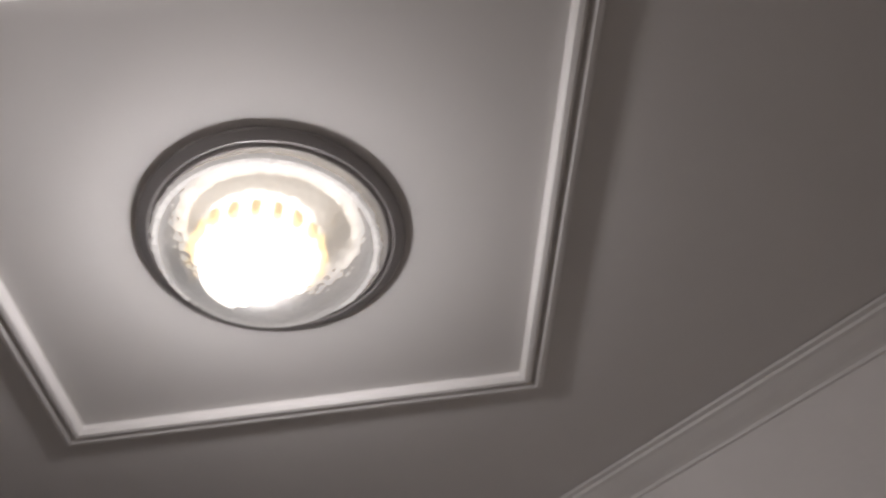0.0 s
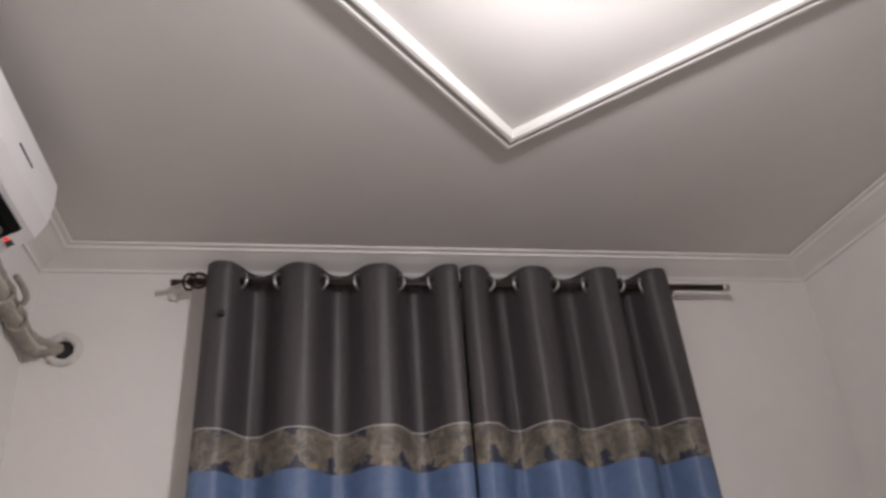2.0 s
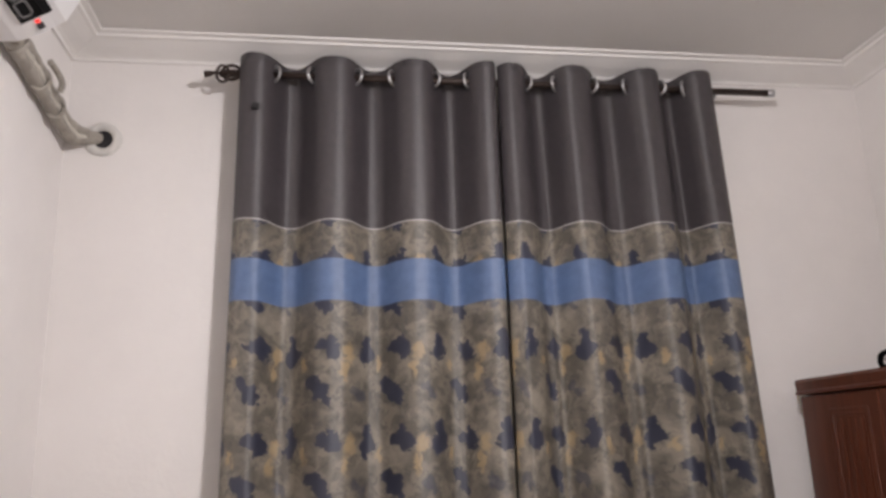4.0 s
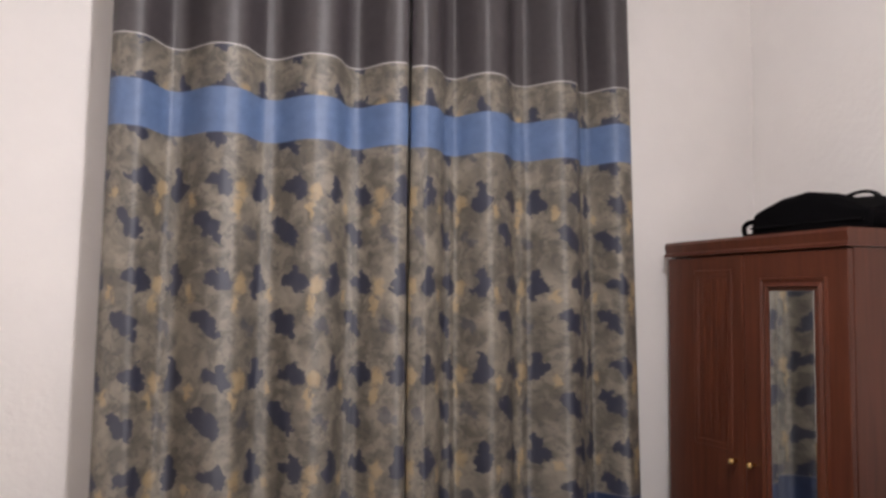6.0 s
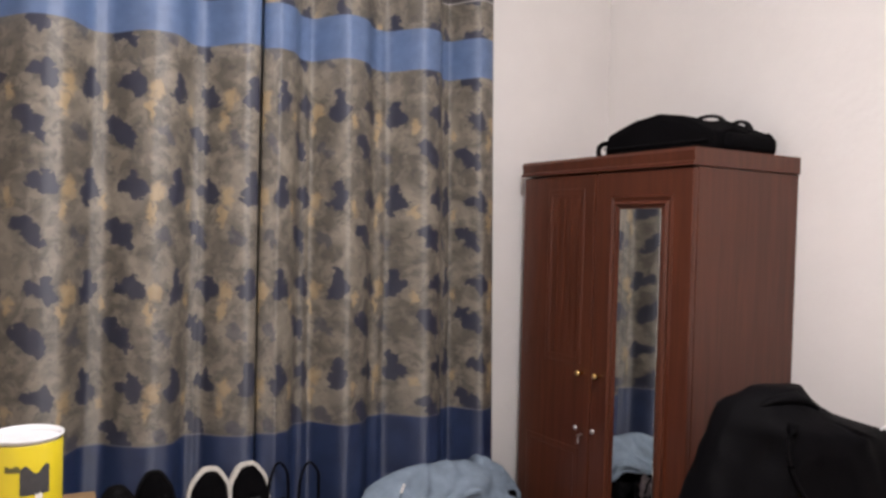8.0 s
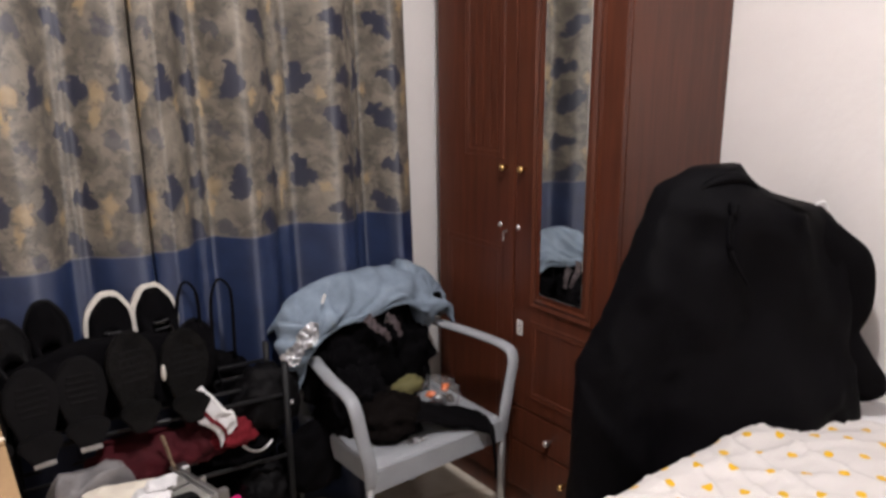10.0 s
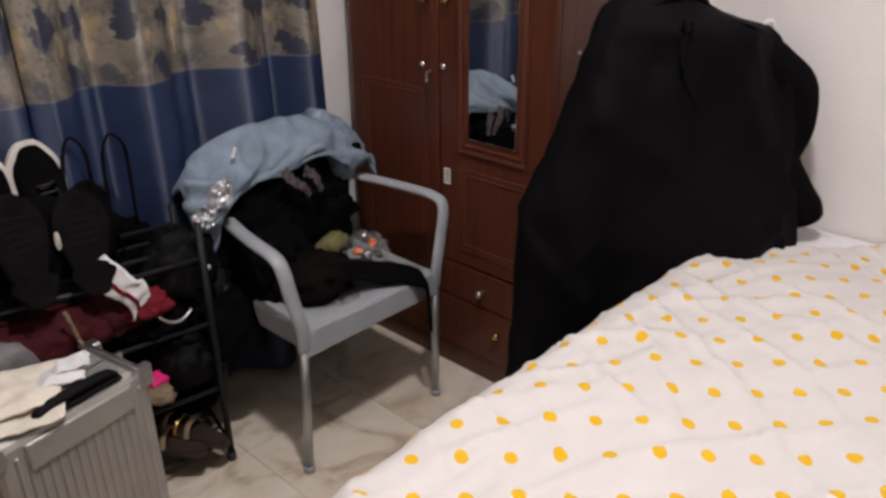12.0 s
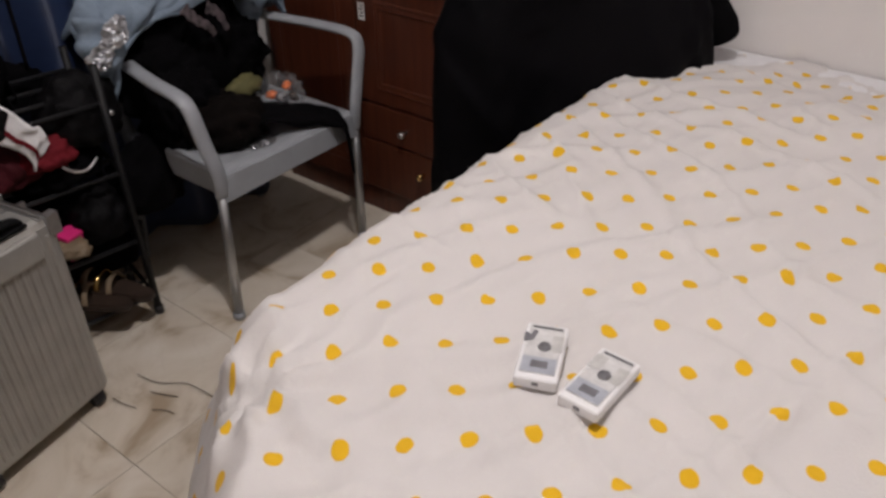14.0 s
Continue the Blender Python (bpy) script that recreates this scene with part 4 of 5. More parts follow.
# ---- armchair and what lies on it ----
def armchair():
    t = thing("armchair", "grey plastic armchair with metal legs, clothes over it", "chair", pose(0, 0, 0))
    # seat shell with a turned-down front
    def seat_at(u, v):
        y = 1.925 + 0.415 * v
        half = 0.225 - 0.02 * v
        x = 1.072 + (2 * u - 1) * half
        z = 0.432 - 0.018 * math.cos((2 * u - 1) * math.pi / 2) * smoothstep(0, 0.3, v) - 0.012 * v
        z -= 0.012 * (1 - smoothstep(0, 0.10, v))
        return Vector((x, y, z))
    s = part("seat", sheet(seat_at, 20, 20), M_GREYPL, t, "", True)
    so = s.modifiers.new("thickness", "SOLIDIFY")
    so.thickness, so.offset = 0.012, -1
    ap = [(x, 1.918 + 0.012 * ((x - 1.072) / 0.24) ** 2) for x in [0.835 + 0.474 * k / 12 for k in range(13)]]
    bm = bmesh.new()
    rows = []
    for x, y in ap:
        rows.append([bm.verts.new(q) for q in ((x, y, 0.425), (x, y - 0.004, 0.355 + 0.012 * math.cos((x - 1.072) * 6)), (x, y + 0.012, 0.355 + 0.012 * math.cos((x - 1.072) * 6)), (x, y + 0.014, 0.425))])
    for a, b in zip(rows, rows[1:]):
        for i in range(4):
            j = (i + 1) % 4
            bm.faces.new((a[i], a[j], b[j], b[i]))
    bm.faces.new(rows[0])
    bm.faces.new(rows[-1][::-1])
    bmesh.ops.recalc_face_normals(bm, faces=bm.faces[:])
    part("front_apron", bm, M_GREYPL, t, "", False)
    for sx, foot in ((-1, (0.822, 1.945)), (1, (1.306, 1.938))):
        side = box(1.072 + sx * 0.222 - 0.008, 1.072 + sx * 0.222 + 0.008, 1.93, 2.33, 0.365, 0.428, 0.006)
        part("side_rail", side, M_GREYPL, t)
        kx = 0.812 if sx < 0 else 1.368
        arm = curve([(1.072 + sx * 0.235, 1.936, 0.375), (1.072 + sx * 0.240, 1.932, 0.44), ((kx + 1.072 + sx * 0.245) / 2, 1.945, 0.52), (kx, 1.958, 0.592), (kx, 1.990, 0.622), (kx - sx * 0.012, 2.10, 0.628), (kx - sx * 0.035, 2.22, 0.630), (kx - sx * 0.06, 2.315, 0.634)], 6)
        part("armrest", tube(arm, [0.0200] * len(arm), 14, flat=0.55, side=(1, 0, 0)), M_GREYPL, t, "", True)
        part("leg", tube([(*foot, 0.0), (1.072 + sx * 0.236, 1.938, 0.39)], 0.0125, 12), M_CHAIRLEG, t, "slim grey metal leg", True)
        part("foot_cap", tube([(*foot, 0.0), (*foot, 0.018)], 0.016, 12), M_GREYPL, t, "", True)
        back = [(1.072 + sx * 0.225, 2.400, 0.0), (1.072 + sx * 0.215, 2.345, 0.40)]
        part("leg", tube(back, 0.0125, 12), M_CHAIRLEG, t, "", True)
        post = curve([(1.072 + sx * 0.215, 2.335, 0.40), (1.072 + sx * 0.235, 2.335, 0.58), (1.072 + sx * 0.22, 2.355, 0.72), (1.072 + sx * 0.15, 2.365, 0.77)], 6)
        part("back_post", tube(post, 0.020, 10, flat=0.7), M_GREYPL, t, "", True)
    top = curve([(0.90, 2.36, 0.735), (0.99, 2.368, 0.785), (1.072, 2.37, 0.798), (1.15, 2.368, 0.785), (1.245, 2.36, 0.735)], 6)
    part("top_rail", tube(top, 0.022, 10), M_GREYPL, t, "", True)
    for k in range(5):
        x = 0.94 + k * 0.066
        part("back_slat", box(x - 0.018, x + 0.018, 2.345, 2.357, 0.42, 0.77, 0.005), M_GREYPL, t)


armchair()


def denim():
    """Pale denim draped over the chair's back as an arch."""
    t = thing("denim_jacket", "pale blue denim garment draped over the chair back", "clothing", pose(0, 0, 0))

    def at(u, v):
        # u along the arch, v from the back hem over the rail to the front hem
        s = 2 * u - 1
        x = 1.062 + 0.300 * math.sin(s * 1.30)
        crest = 0.840 - 0.125 * abs(s) ** 2.6 - 0.03 * max(s, 0) ** 2
        q = v * 2 - 0.8
        front = max(q, 0)
        back = max(-q, 0)
        y = 2.335 - 0.085 * math.tanh(q * 2.6) - 0.03 * front
        hang = 0.050 + (0.048 if s < 0 else 0.034) * abs(s) ** 4 + 0.02 * noise.noise(Vector((u * 6, 1, 2)))
        z = crest - 0.045 * (1 - math.exp(-(q * 3) ** 2)) - hang * front - 0.07 * back
        z += 0.085 * front * smoothstep(0.55, 1.0, s)
        if s < -0.5:
            z -= 0.03 * front * (-(s + 0.5)) * 2
        w = noise.noise(Vector((u * 5, v * 4, 3.3))) * 0.022 + noise.noise(Vector((u * 14, v * 9, 7))) * 0.009
        ridge = 1 - abs(noise.noise(Vector((u * 9 + v * 3, v * 2.5, 1.0))))
        w += 0.016 * max(ridge - 0.75, 0) / 0.25
        return Vector((x + 0.3 * w, min(y - w, 2.44), z + 0.6 * w))

    c = part("denim_cloth", sheet(at, 60, 36), M_DENIM, t, "", True)
    so = c.modifiers.new("thickness", "SOLIDIFY")
    so.thickness, so.offset = 0.010, 0
    cuff = curve([(0.792, 2.228, 0.765), (0.780, 2.220, 0.725), (0.776, 2.214, 0.690), (0.788, 2.210, 0.655)], 6)
    part("sleeve", tube(cuff, [0.050 + 0.006 * math.sin(i * 0.9) - 0.018 * max(i - 13, 0) / 5 for i in range(len(cuff))], 16, flat=0.8, side=(1, 0, 0)), M_DENIM, t, "", True)
    end = curve([(1.215, 2.345, 0.805), (1.285, 2.340, 0.770), (1.322, 2.325, 0.725), (1.326, 2.305, 0.690), (1.318, 2.285, 0.660)], 7)
    bm = tube(end, [0.052 + 0.007 * noise.noise(Vector((i * 0.45, 4, 1))) for i in range(len(end))], 20, flat=0.85)
    for v in bm.verts:
        v.co += v.normal * 0.010 * noise.noise(v.co * 22)
    part("sleeve", bm, M_DENIM, t, "", True)
    side = lump(0.040, 0.085, 0.095, 78, 0.22, 2.6, 4, -0.9)
    side.transform(Matrix.Translation((1.275, 2.320, 0.610)))
    part("hanging_side", side, M_DENIM, t, "", True)
    # a solid black lump gives the sleeve opening its dark inside
    part("cuff_lining", lump(0.026, 0.014, 0.040, 77, 0.25, 3, 3, -0.9), M_BLACKCLOTH, t, "black lump for the dark inside of the open cuff", True).location = (1.300, 2.250, 0.668)
    for k, (x0, z0, rx, rz, tilt) in enumerate(((0.797, 0.744, 0.037, 0.036, 0.5), (0.750, 0.702, 0.037, 0.031, 0.3))):
        def foil(u, v):
            p, q = 2 * u - 1, 2 * v - 1
            x, z = p * math.sqrt(1 - q * q / 2), q * math.sqrt(1 - p * p / 2)
            g = 1 + 0.22 * noise.noise(Vector((x * 2.2, z * 2.2, 5 + k)))
            w = noise.noise(Vector((x * 3.4, z * 3.4, 3 + k))) + 0.6 * noise.noise(Vector((x * 8, z * 8, 6 + k)))
            return Vector((x0 + rx * g * x, 2.160 - 0.008 * w + 0.012 * x * x, z0 + rz * g * z + tilt * rx * x * 0.6))
        c = part("silver_patch", sheet(foil, 18, 18), M_FOIL, t, "crinkled shiny silver print", False)
        so = c.modifiers.new("thickness", "SOLIDIFY")
        so.thickness = 0.002
    tab = box(-0.004, 0.004, -0.003, 0.003, -0.014, 0.014, 0.002)
    tab.transform(pose(0.885, 2.232, 0.815, 0, 25, 0))
    part("paper_tab", tab, M_LABEL, t)


denim()


def chair_clothes():
    t = thing("black_garment", "black garment heaped on the chair seat and back", "clothing", pose(0, 0, 0))
    for k, (x, y, z, rx, ry, rz, f) in enumerate(((1.06, 2.268, 0.42, 0.205, 0.062, 0.215, -0.5), (1.205, 2.285, 0.42, 0.075, 0.055, 0.17, -0.5), (0.95, 2.20, 0.41, 0.10, 0.10, 0.12, -0.5))):
        bm = lump(rx, ry, rz, 30 + k, 0.36, 3.4, 5, f)
        bm.transform(Matrix.Translation((x, y, z)))
        part("crumpled_fold", bm, M_BLACKCLOTH, t, "", True)

    def fall(u, v):
        # a length that runs across the seat and hangs over the front
        path = curve_pts[min(int(u * (len(curve_pts) - 1)), len(curve_pts) - 1)]
        wd = 0.085 - 0.055 * u
        w = noise.noise(Vector((u * 7, v * 5, 4)))
        return path + Vector(((v - 0.5) * wd * 1.2, (v - 0.5) * wd * 1.4, 0.02 * w + 0.035 * math.sin(v * math.pi) * (1 - 0.6 * u)))

    curve_pts = curve([(1.00, 2.08, 0.475), (1.08, 2.05, 0.47), (1.17, 2.00, 0.447), (1.225, 1.95, 0.438), (1.24, 1.905, 0.415), (1.245, 1.895, 0.36), (1.250, 1.893, 0.28)], 8)
    c = part("trailing_sleeve", sheet(fall, len(curve_pts) - 1, 10), M_BLACKCLOTH, t, "", True)
    so = c.modifiers.new("thickness", "SOLIDIFY")
    so.thickness = 0.008
    bm = lump(0.11, 0.09, 0.075, 41, 0.25, 2.6, 4, -0.5)
    bm.transform(Matrix.Translation((1.00, 2.09, 0.425)))
    part("brown_fold", bm, M_DARKBROWN, t, "dark brown cloth fold", True)
    for k, pts in enumerate((((1.00, 2.190, 0.745), (1.02, 2.176, 0.715), (1.05, 2.168, 0.69), (1.065, 2.168, 0.665)), ((1.06, 2.178, 0.735), (1.085, 2.168, 0.715), (1.10, 2.160, 0.67)))):
        pp = curve(pts, 6)
        part("scarf_end", tube(pp, [0.017 - 0.010 * i / len(pp) + 0.003 * math.sin(i * 1.9) for i in range(len(pp))], 10, flat=0.2, side=(1, 0.2, 0.5)), M_SCARF, t, "patterned scarf end", True)


M_DARKBROWN = mat("dark_brown_cloth", (0.0040, 0.0026, 0.0023), 0.85, var=0.3, scale=12, bump=0.3, bump_scale=200, spec=0.08)
M_SCARF = mat("patterned_scarf", (0.062, 0.046, 0.050), 0.8, var=0.95, scale=55, bump=0.2)
chair_clothes()

snack = thing("plastic_bag", "clear plastic bag with orange wrappers on the chair", "bag", pose(1.175, 2.085, 0.418))
for k in range(9):
    q, h = k * 2.4, 0.004 + 0.009 * k
    bm = lump(0.016 + 0.003 * (k % 3), 0.012, 0.010, 50 + k, 0.4, 3, 3, -0.7)
    bm.transform(pose(0.034 * math.cos(q), 0.026 * math.sin(q) - 0.008, h, 20 * math.sin(q), 0, 50 * k))
    part("wrapper", bm, (M_ORANGE, M_BROWN, M_ORANGE, M_FOIL)[k % 4], snack, "", True)
bm = lump(0.074, 0.058, 0.066, 55, 0.36, 5.0, 4, -0.8)
part("clear_film", bm, M_CLEAR, snack, "crumpled clear film", False)
rag = thing("olive_rag", "small olive cloth tucked behind the plastic bag", "cloth", pose(1.092, 2.120, 0.512))
part("rag_fold", lump(0.055, 0.030, 0.028, 60, 0.3, 3, 3, -0.5), M_OLIVE, rag, smooth=True)
paper = thing("paper_scrap", "small pale crumpled wrapper on the chair seat", "wrapper", pose(1.02, 1.985, 0.428))
part("scrap", lump(0.035, 0.018, 0.006, 61, 0.4, 4, 3, -0.5), M_FOIL, paper, smooth=False)


# ---- long black garment between wardrobe and bed ----
def abaya():
    t = thing("black_robe", "long black robe hung over clothes between wardrobe and bed", "clothing", pose(0, 0, 0))
    a, b = Vector((1.235, 1.575, 0)), Vector((1.81, 1.20, 0))
    d = (b - a).normalized()
    n = Vector((d.y, -d.x, 0))
    if n.y > 0:
        n = -n

    def span(z):
        """How far the robe reaches along its width at height z."""
        lo = float(np.interp(z, (0.0, 0.30, 0.74, 0.92, 1.07, 1.19, 1.235), (-0.035, -0.025, -0.018, 0.063, 0.118, 0.165, 0.235)))
        hi = float(np.interp(z, (0.0, 0.60, 0.80, 0.98, 1.08, 1.13, 1.165, 1.19, 1.235), (0.74, 0.72, 0.70, 0.68, 0.63, 0.575, 0.445, 0.40, 0.365)))
        return lo, hi

    nz, nr = 70, 72

    def at(u, v):
        z = 0.01 + 1.225 * v
        lo, hi = span(z)
        q = 2 * math.pi * u
        c, s = math.cos(q), math.sin(q)
        half = (hi - lo) / 2
        mid = (lo + hi) / 2
        along = mid - half * (abs(c) ** 0.75) * (1 if c > 0 else -1)
        thick = (0.085 + 0.08 * (1 - v)) * min(1, half / 0.18)
        across = thick * s * (1.0 if s > 0 else 0.8)
        p = a + d * along + n * across
        fold = 0.020 * (1 - 0.55 * v) * math.sin(along * 30 + 3 * noise.noise(Vector((along * 3, z * 0.8, 1)))) * max(s, 0)
        w = 0.022 * noise.noise(Vector((along * 4, z * 2.4, 2 + s))) + 0.006 * noise.noise(Vector((along * 11, z * 7, 5 + s)))
        ridge = 1 - abs(noise.noise(Vector(((along + z * 0.5) * 5, (z - along * 0.4) * 2.2, 9))))
        w += 0.014 * max(ridge - 0.78, 0) / 0.22
        # the front edge of the open robe, running down from the collar, and a hollow beside it
        lap = along - (0.055 + 0.42 * (z - 0.88))
        w += 0.016 * smoothstep(-0.012, 0.006, lap) * smoothstep(0.80, 0.95, z) * math.exp(-max(lap, 0) / 0.16)
        w -= 0.024 * math.exp(-(((along - 0.26) / 0.030) ** 2 + ((z - 1.085) / 0.045) ** 2))
        # sweeping folds towards the hem
        sweep = math.sin((z * 0.9 - along * 0.62) * 30 + 2 * noise.noise(Vector((along * 3, z * 3, 4))))
        w += 0.010 * max(sweep, 0) ** 3 * smoothstep(0.18, 0.45, along) * (1 - smoothstep(0.80, 0.95, z))
        long = 1 - abs(noise.noise(Vector(((along * 0.9 + z * 0.35) * 9, (z - along * 0.3) * 1.3, 21))))
        w += 0.016 * max(long - 0.84, 0) / 0.16
        w += 0.055 * max(s, 0) * smoothstep(0.25, 0.42, along) * (1 - smoothstep(0.66, 0.84, z))
        p += n * (fold + w)
        p.z = z + 0.012 * noise.noise(Vector((along * 6, 3, 1))) * v
        p.x = min(p.x, 1.905)
        if p.x > WX - 0.03:
            p.y = min(p.y, WY0 - 0.012)
        return p

    bm = sheet(at, nr, nz)
    bmesh.ops.remove_doubles(bm, verts=bm.verts[:], dist=0.0005)
    bm.verts.ensure_lookup_table()
    rim = [e for e in bm.edges if e.is_boundary and e.verts[0].co.z > 1.0]
    bmesh.ops.holes_fill(bm, edges=rim)
    part("robe_body", bm, M_ROBE, t, "", True)
    # stand-up collar, folded over on one side
    ring = curve([tuple(a + d * s + n * o + Vector((0, 0, z))) for s, o, z in ((0.215, 0.050, 1.165), (0.27, 0.066, 1.205), (0.33, 0.062, 1.215), (0.375, 0.045, 1.195), (0.405, 0.030, 1.165))], 5)
    part("collar", tube(ring, [0.020 - 0.012 * abs(2 * k / (len(ring) - 1) - 1) for k in range(len(ring))], 10, flat=0.7), M_ROBE, t, "", True)
    lapel = curve([tuple(a + d * s + n * o + Vector((0, 0, z))) for s, o, z in ((0.30, 0.125, 1.17), (0.29, 0.135, 1.11), (0.30, 0.14, 1.05), (0.34, 0.145, 0.98))], 5)
    part("lapel", tube(lapel, [0.013 - 0.0005 * k for k in range(len(lapel))], 8, flat=0.6), M_ROBE, t, "", True)
    # sleeve falling on the bed side
    spine = ((0.49, 0.03, 1.085), (0.575, 0.035, 1.045), (0.634, 0.04, 0.985), (0.648, 0.05, 0.90), (0.632, 0.055, 0.82), (0.664, 0.07, 0.745), (0.708, 0.08, 0.690), (0.722, 0.085, 0.660))
    pts = curve([tuple(a + d * f + n * o + Vector((0, 0, z))) for f, o, z in spine], 6)
    girth = (0.040, 0.058, 0.066, 0.062, 0.052, 0.052, 0.050, 0.036)
    rr = [float(np.interp(i / 6, range(len(girth)), girth)) for i in range(len(pts))]
    bm = tube(pts, rr, 20, flat=0.75, side=tuple(d))
    bm.normal_update()
    for v in bm.verts:
        v.co += v.normal * 0.008 * noise.noise(Vector((v.co.x * 12, v.co.y * 12, v.co.z * 9)))
    part("sleeve", bm, M_BLACKCLOTH, t, "matt black sleeve", True)
    hook = curve([tuple(a + d * 0.545 + n * 0.02 + Vector((0, 0, 1.10))), tuple(a + d * 0.555 + n * 0.02 + Vector((0, 0, 1.137))), tuple(a + d * 0.575 + n * 0.02 + Vector((0, 0, 1.142))), tuple(a + d * 0.585 + n * 0.02 + Vector((0, 0, 1.125)))], 6)
    part("hanger_hook", tube(hook, 0.003, 8), M_WHITEPL, t, "pale hanger hook", True)


abaya()


# ---- suitcase with clothes on it ----
SZ = 0.515


def suitcase():
    t = thing("suitcase", "silver ribbed hard-shell suitcase standing on the floor", "suitcase", pose(0.262, 2.005, 0, 0, 0, 11))
    w, dp = 0.172, 0.092
    part("shell", box(-w, w, -dp, dp, 0.035, SZ, 0.030, 4), M_SILVER, t, "", False)
    for k in range(15):
        x = -w + 0.038 + k * 0.0192
        part("rib", box(x, x + 0.010, -dp - 0.0035, dp + 0.0035, 0.065, SZ - 0.035, 0.003, 1), M_SILVER, t)
    for sx in (-1, 1):
        for sy in (-1, 1):
            g = box(sx * w - 0.024, sx * w + 0.024, sy * dp - 0.022, sy * dp + 0.022, SZ - 0.045, SZ + 0.003, 0.012, 3)
            for v in g.verts:
                v.co.x = max(min(v.co.x, w + 0.004), -w - 0.004)
                v.co.y = max(min(v.co.y, dp + 0.004), -dp - 0.004)
            part("corner_guard", g, M_STEEL, t)
            wheel = tube([(sx * (w - 0.035) - 0.011, sy * (dp - 0.025), 0.022), (sx * (w - 0.035) + 0.011, sy * (dp - 0.025), 0.022)], 0.022, 16)
            part("wheel", wheel, M_BLACKPL, t, "", True)
            part("wheel_fork", box(sx * (w - 0.035) - 0.016, sx * (w - 0.035) + 0.016, sy * (dp - 0.025) - 0.014, sy * (dp - 0.025) + 0.014, 0.026, 0.05, 0.005), M_BLACKPL, t)
    # the handle recess is a near-black plate on the shell, not a cut
    part("handle_plate", box(-0.070, 0.112, -dp + 0.004, -dp + 0.056, SZ - 0.001, SZ + 0.006, 0.002), M_NEARBLACK, t, "near-black plate set on top for the handle recess")
    grip = curve([(-0.066, -dp + 0.024, SZ + 0.004), (-0.050, -dp + 0.022, SZ + 0.017), (0.0, -dp + 0.020, SZ + 0.021), (0.085, -dp + 0.022, SZ + 0.017), (0.106, -dp + 0.024, SZ + 0.004)], 6)
    part("grip", tube(grip, 0.014, 10, flat=0.6), M_NEARBLACK, t, "black side grip", True)
    swell = box(-0.112, 0.122, -dp - 0.009, -dp + 0.012, SZ - 0.078, SZ - 0.016, 0.0085, 3)
    part("handle_surround", swell, M_SILVER, t, "smooth oval handle surround", True)
    part("seam", box(-w - 0.002, w + 0.002, -0.004, 0.004, 0.05, SZ + 0.002, 0.001), M_STEEL, t)
    for x in (0.135, 0.148):
        part("strap_clip", box(x, x + 0.006, -dp - 0.002, dp + 0.002, SZ - 0.002, SZ + 0.006, 0.002), M_STEEL, t)


M_SILVER = mat("brushed_silver_shell", (0.39, 0.38, 0.355), 0.40, metal=0.45, var=0.10, scale=12, bump=0.1, bump_scale=160)
suitcase()


def folded(name, label, x, y, z, w, d, h, turn, material, seed, layers=2):
    t = thing(name, label, "clothing", pose(x, y, z, 0, 0, turn))
    for k in range(layers):
        def at(u, v):
            q = 2 * math.pi * u
            c, s = math.cos(q), math.sin(q)
            ex = (abs(c) ** 0.45) * (1 if c > 0 else -1)
            ey = (abs(s) ** 0.45) * (1 if s > 0 else -1)
            r = math.sin(math.pi * v) ** 0.35 if 0 < v < 1 else 0.0
            hz = h * (0.5 - 0.5 * math.cos(math.pi * v))
            nn = noise.noise(Vector((ex * 2, ey * 2, seed + k * 3 + v))) * 0.22
            lift = h * 0.5 * noise.noise(Vector((ex * 1.7 * r, ey * 1.7 * r, seed + 5 + k)))
            return Vector((ex * w / 2 * r * (1 + nn) * (1 - 0.10 * k), ey * d / 2 * r * (1 + nn) * (1 - 0.08 * k), k * h * 0.9 + hz + max(lift, -hz * 0.6)))
        bm = sheet(at, 44, 12)
        bmesh.ops.remove_doubles(bm, verts=bm.verts[:], dist=0.0004)
        part("fold", bm, material, t, "", True)
    return t


def crumpled(name, label, m, corners, material, seed, layers):
    """A loosely folded cloth: a few sheets with angular corners and creases."""
    t = thing(name, label, "clothing", m)
    for k in range(layers):
        def at(u, v):
            p = [Vector((*c, 0)) for c in corners]
            q = (p[0] * (1 - u) + p[1] * u) * (1 - v) + (p[3] * (1 - u) + p[2] * u) * v
            q = q * (1 - 0.20 * k) + Vector((0.022 * k, 0.010 * k, 0))
            r = 1 - abs(noise.noise(Vector((q.x * 9 + q.y * 4 + seed, q.y * 6, k * 3.0))))
            w = 0.012 * max(r - 0.55, 0) / 0.45 + 0.006 * noise.noise(Vector((q.x * 30, q.y * 30, seed + k)))
            edge = min(u, 1 - u, v, 1 - v)
            q.z = 0.006 + 0.013 * k + max(w, -0.003) * (0.4 + 0.6 * smoothstep(0, 0.15, edge))
            q.x += 0.006 * noise.noise(Vector((u * 4, v * 4, seed + 7)))
            q.y += 0.006 * noise.noise(Vector((u * 4, v * 4, seed + 9)))
            return q
        c = part("fold", sheet(at, 40, 36), material, t, "", True)
        so = c.modifiers.new("thickness", "SOLIDIFY")
        so.thickness = 0.005


crumpled("cream_cloth", "cream cloth crumpled on top of the silver suitcase", pose(0.198, 2.005, SZ + 0.004, 0, 0, 10), ((-0.130, -0.075), (0.030, -0.128), (0.140, 0.030), (-0.030, 0.125)), M_CREAM, 2.0, 2)
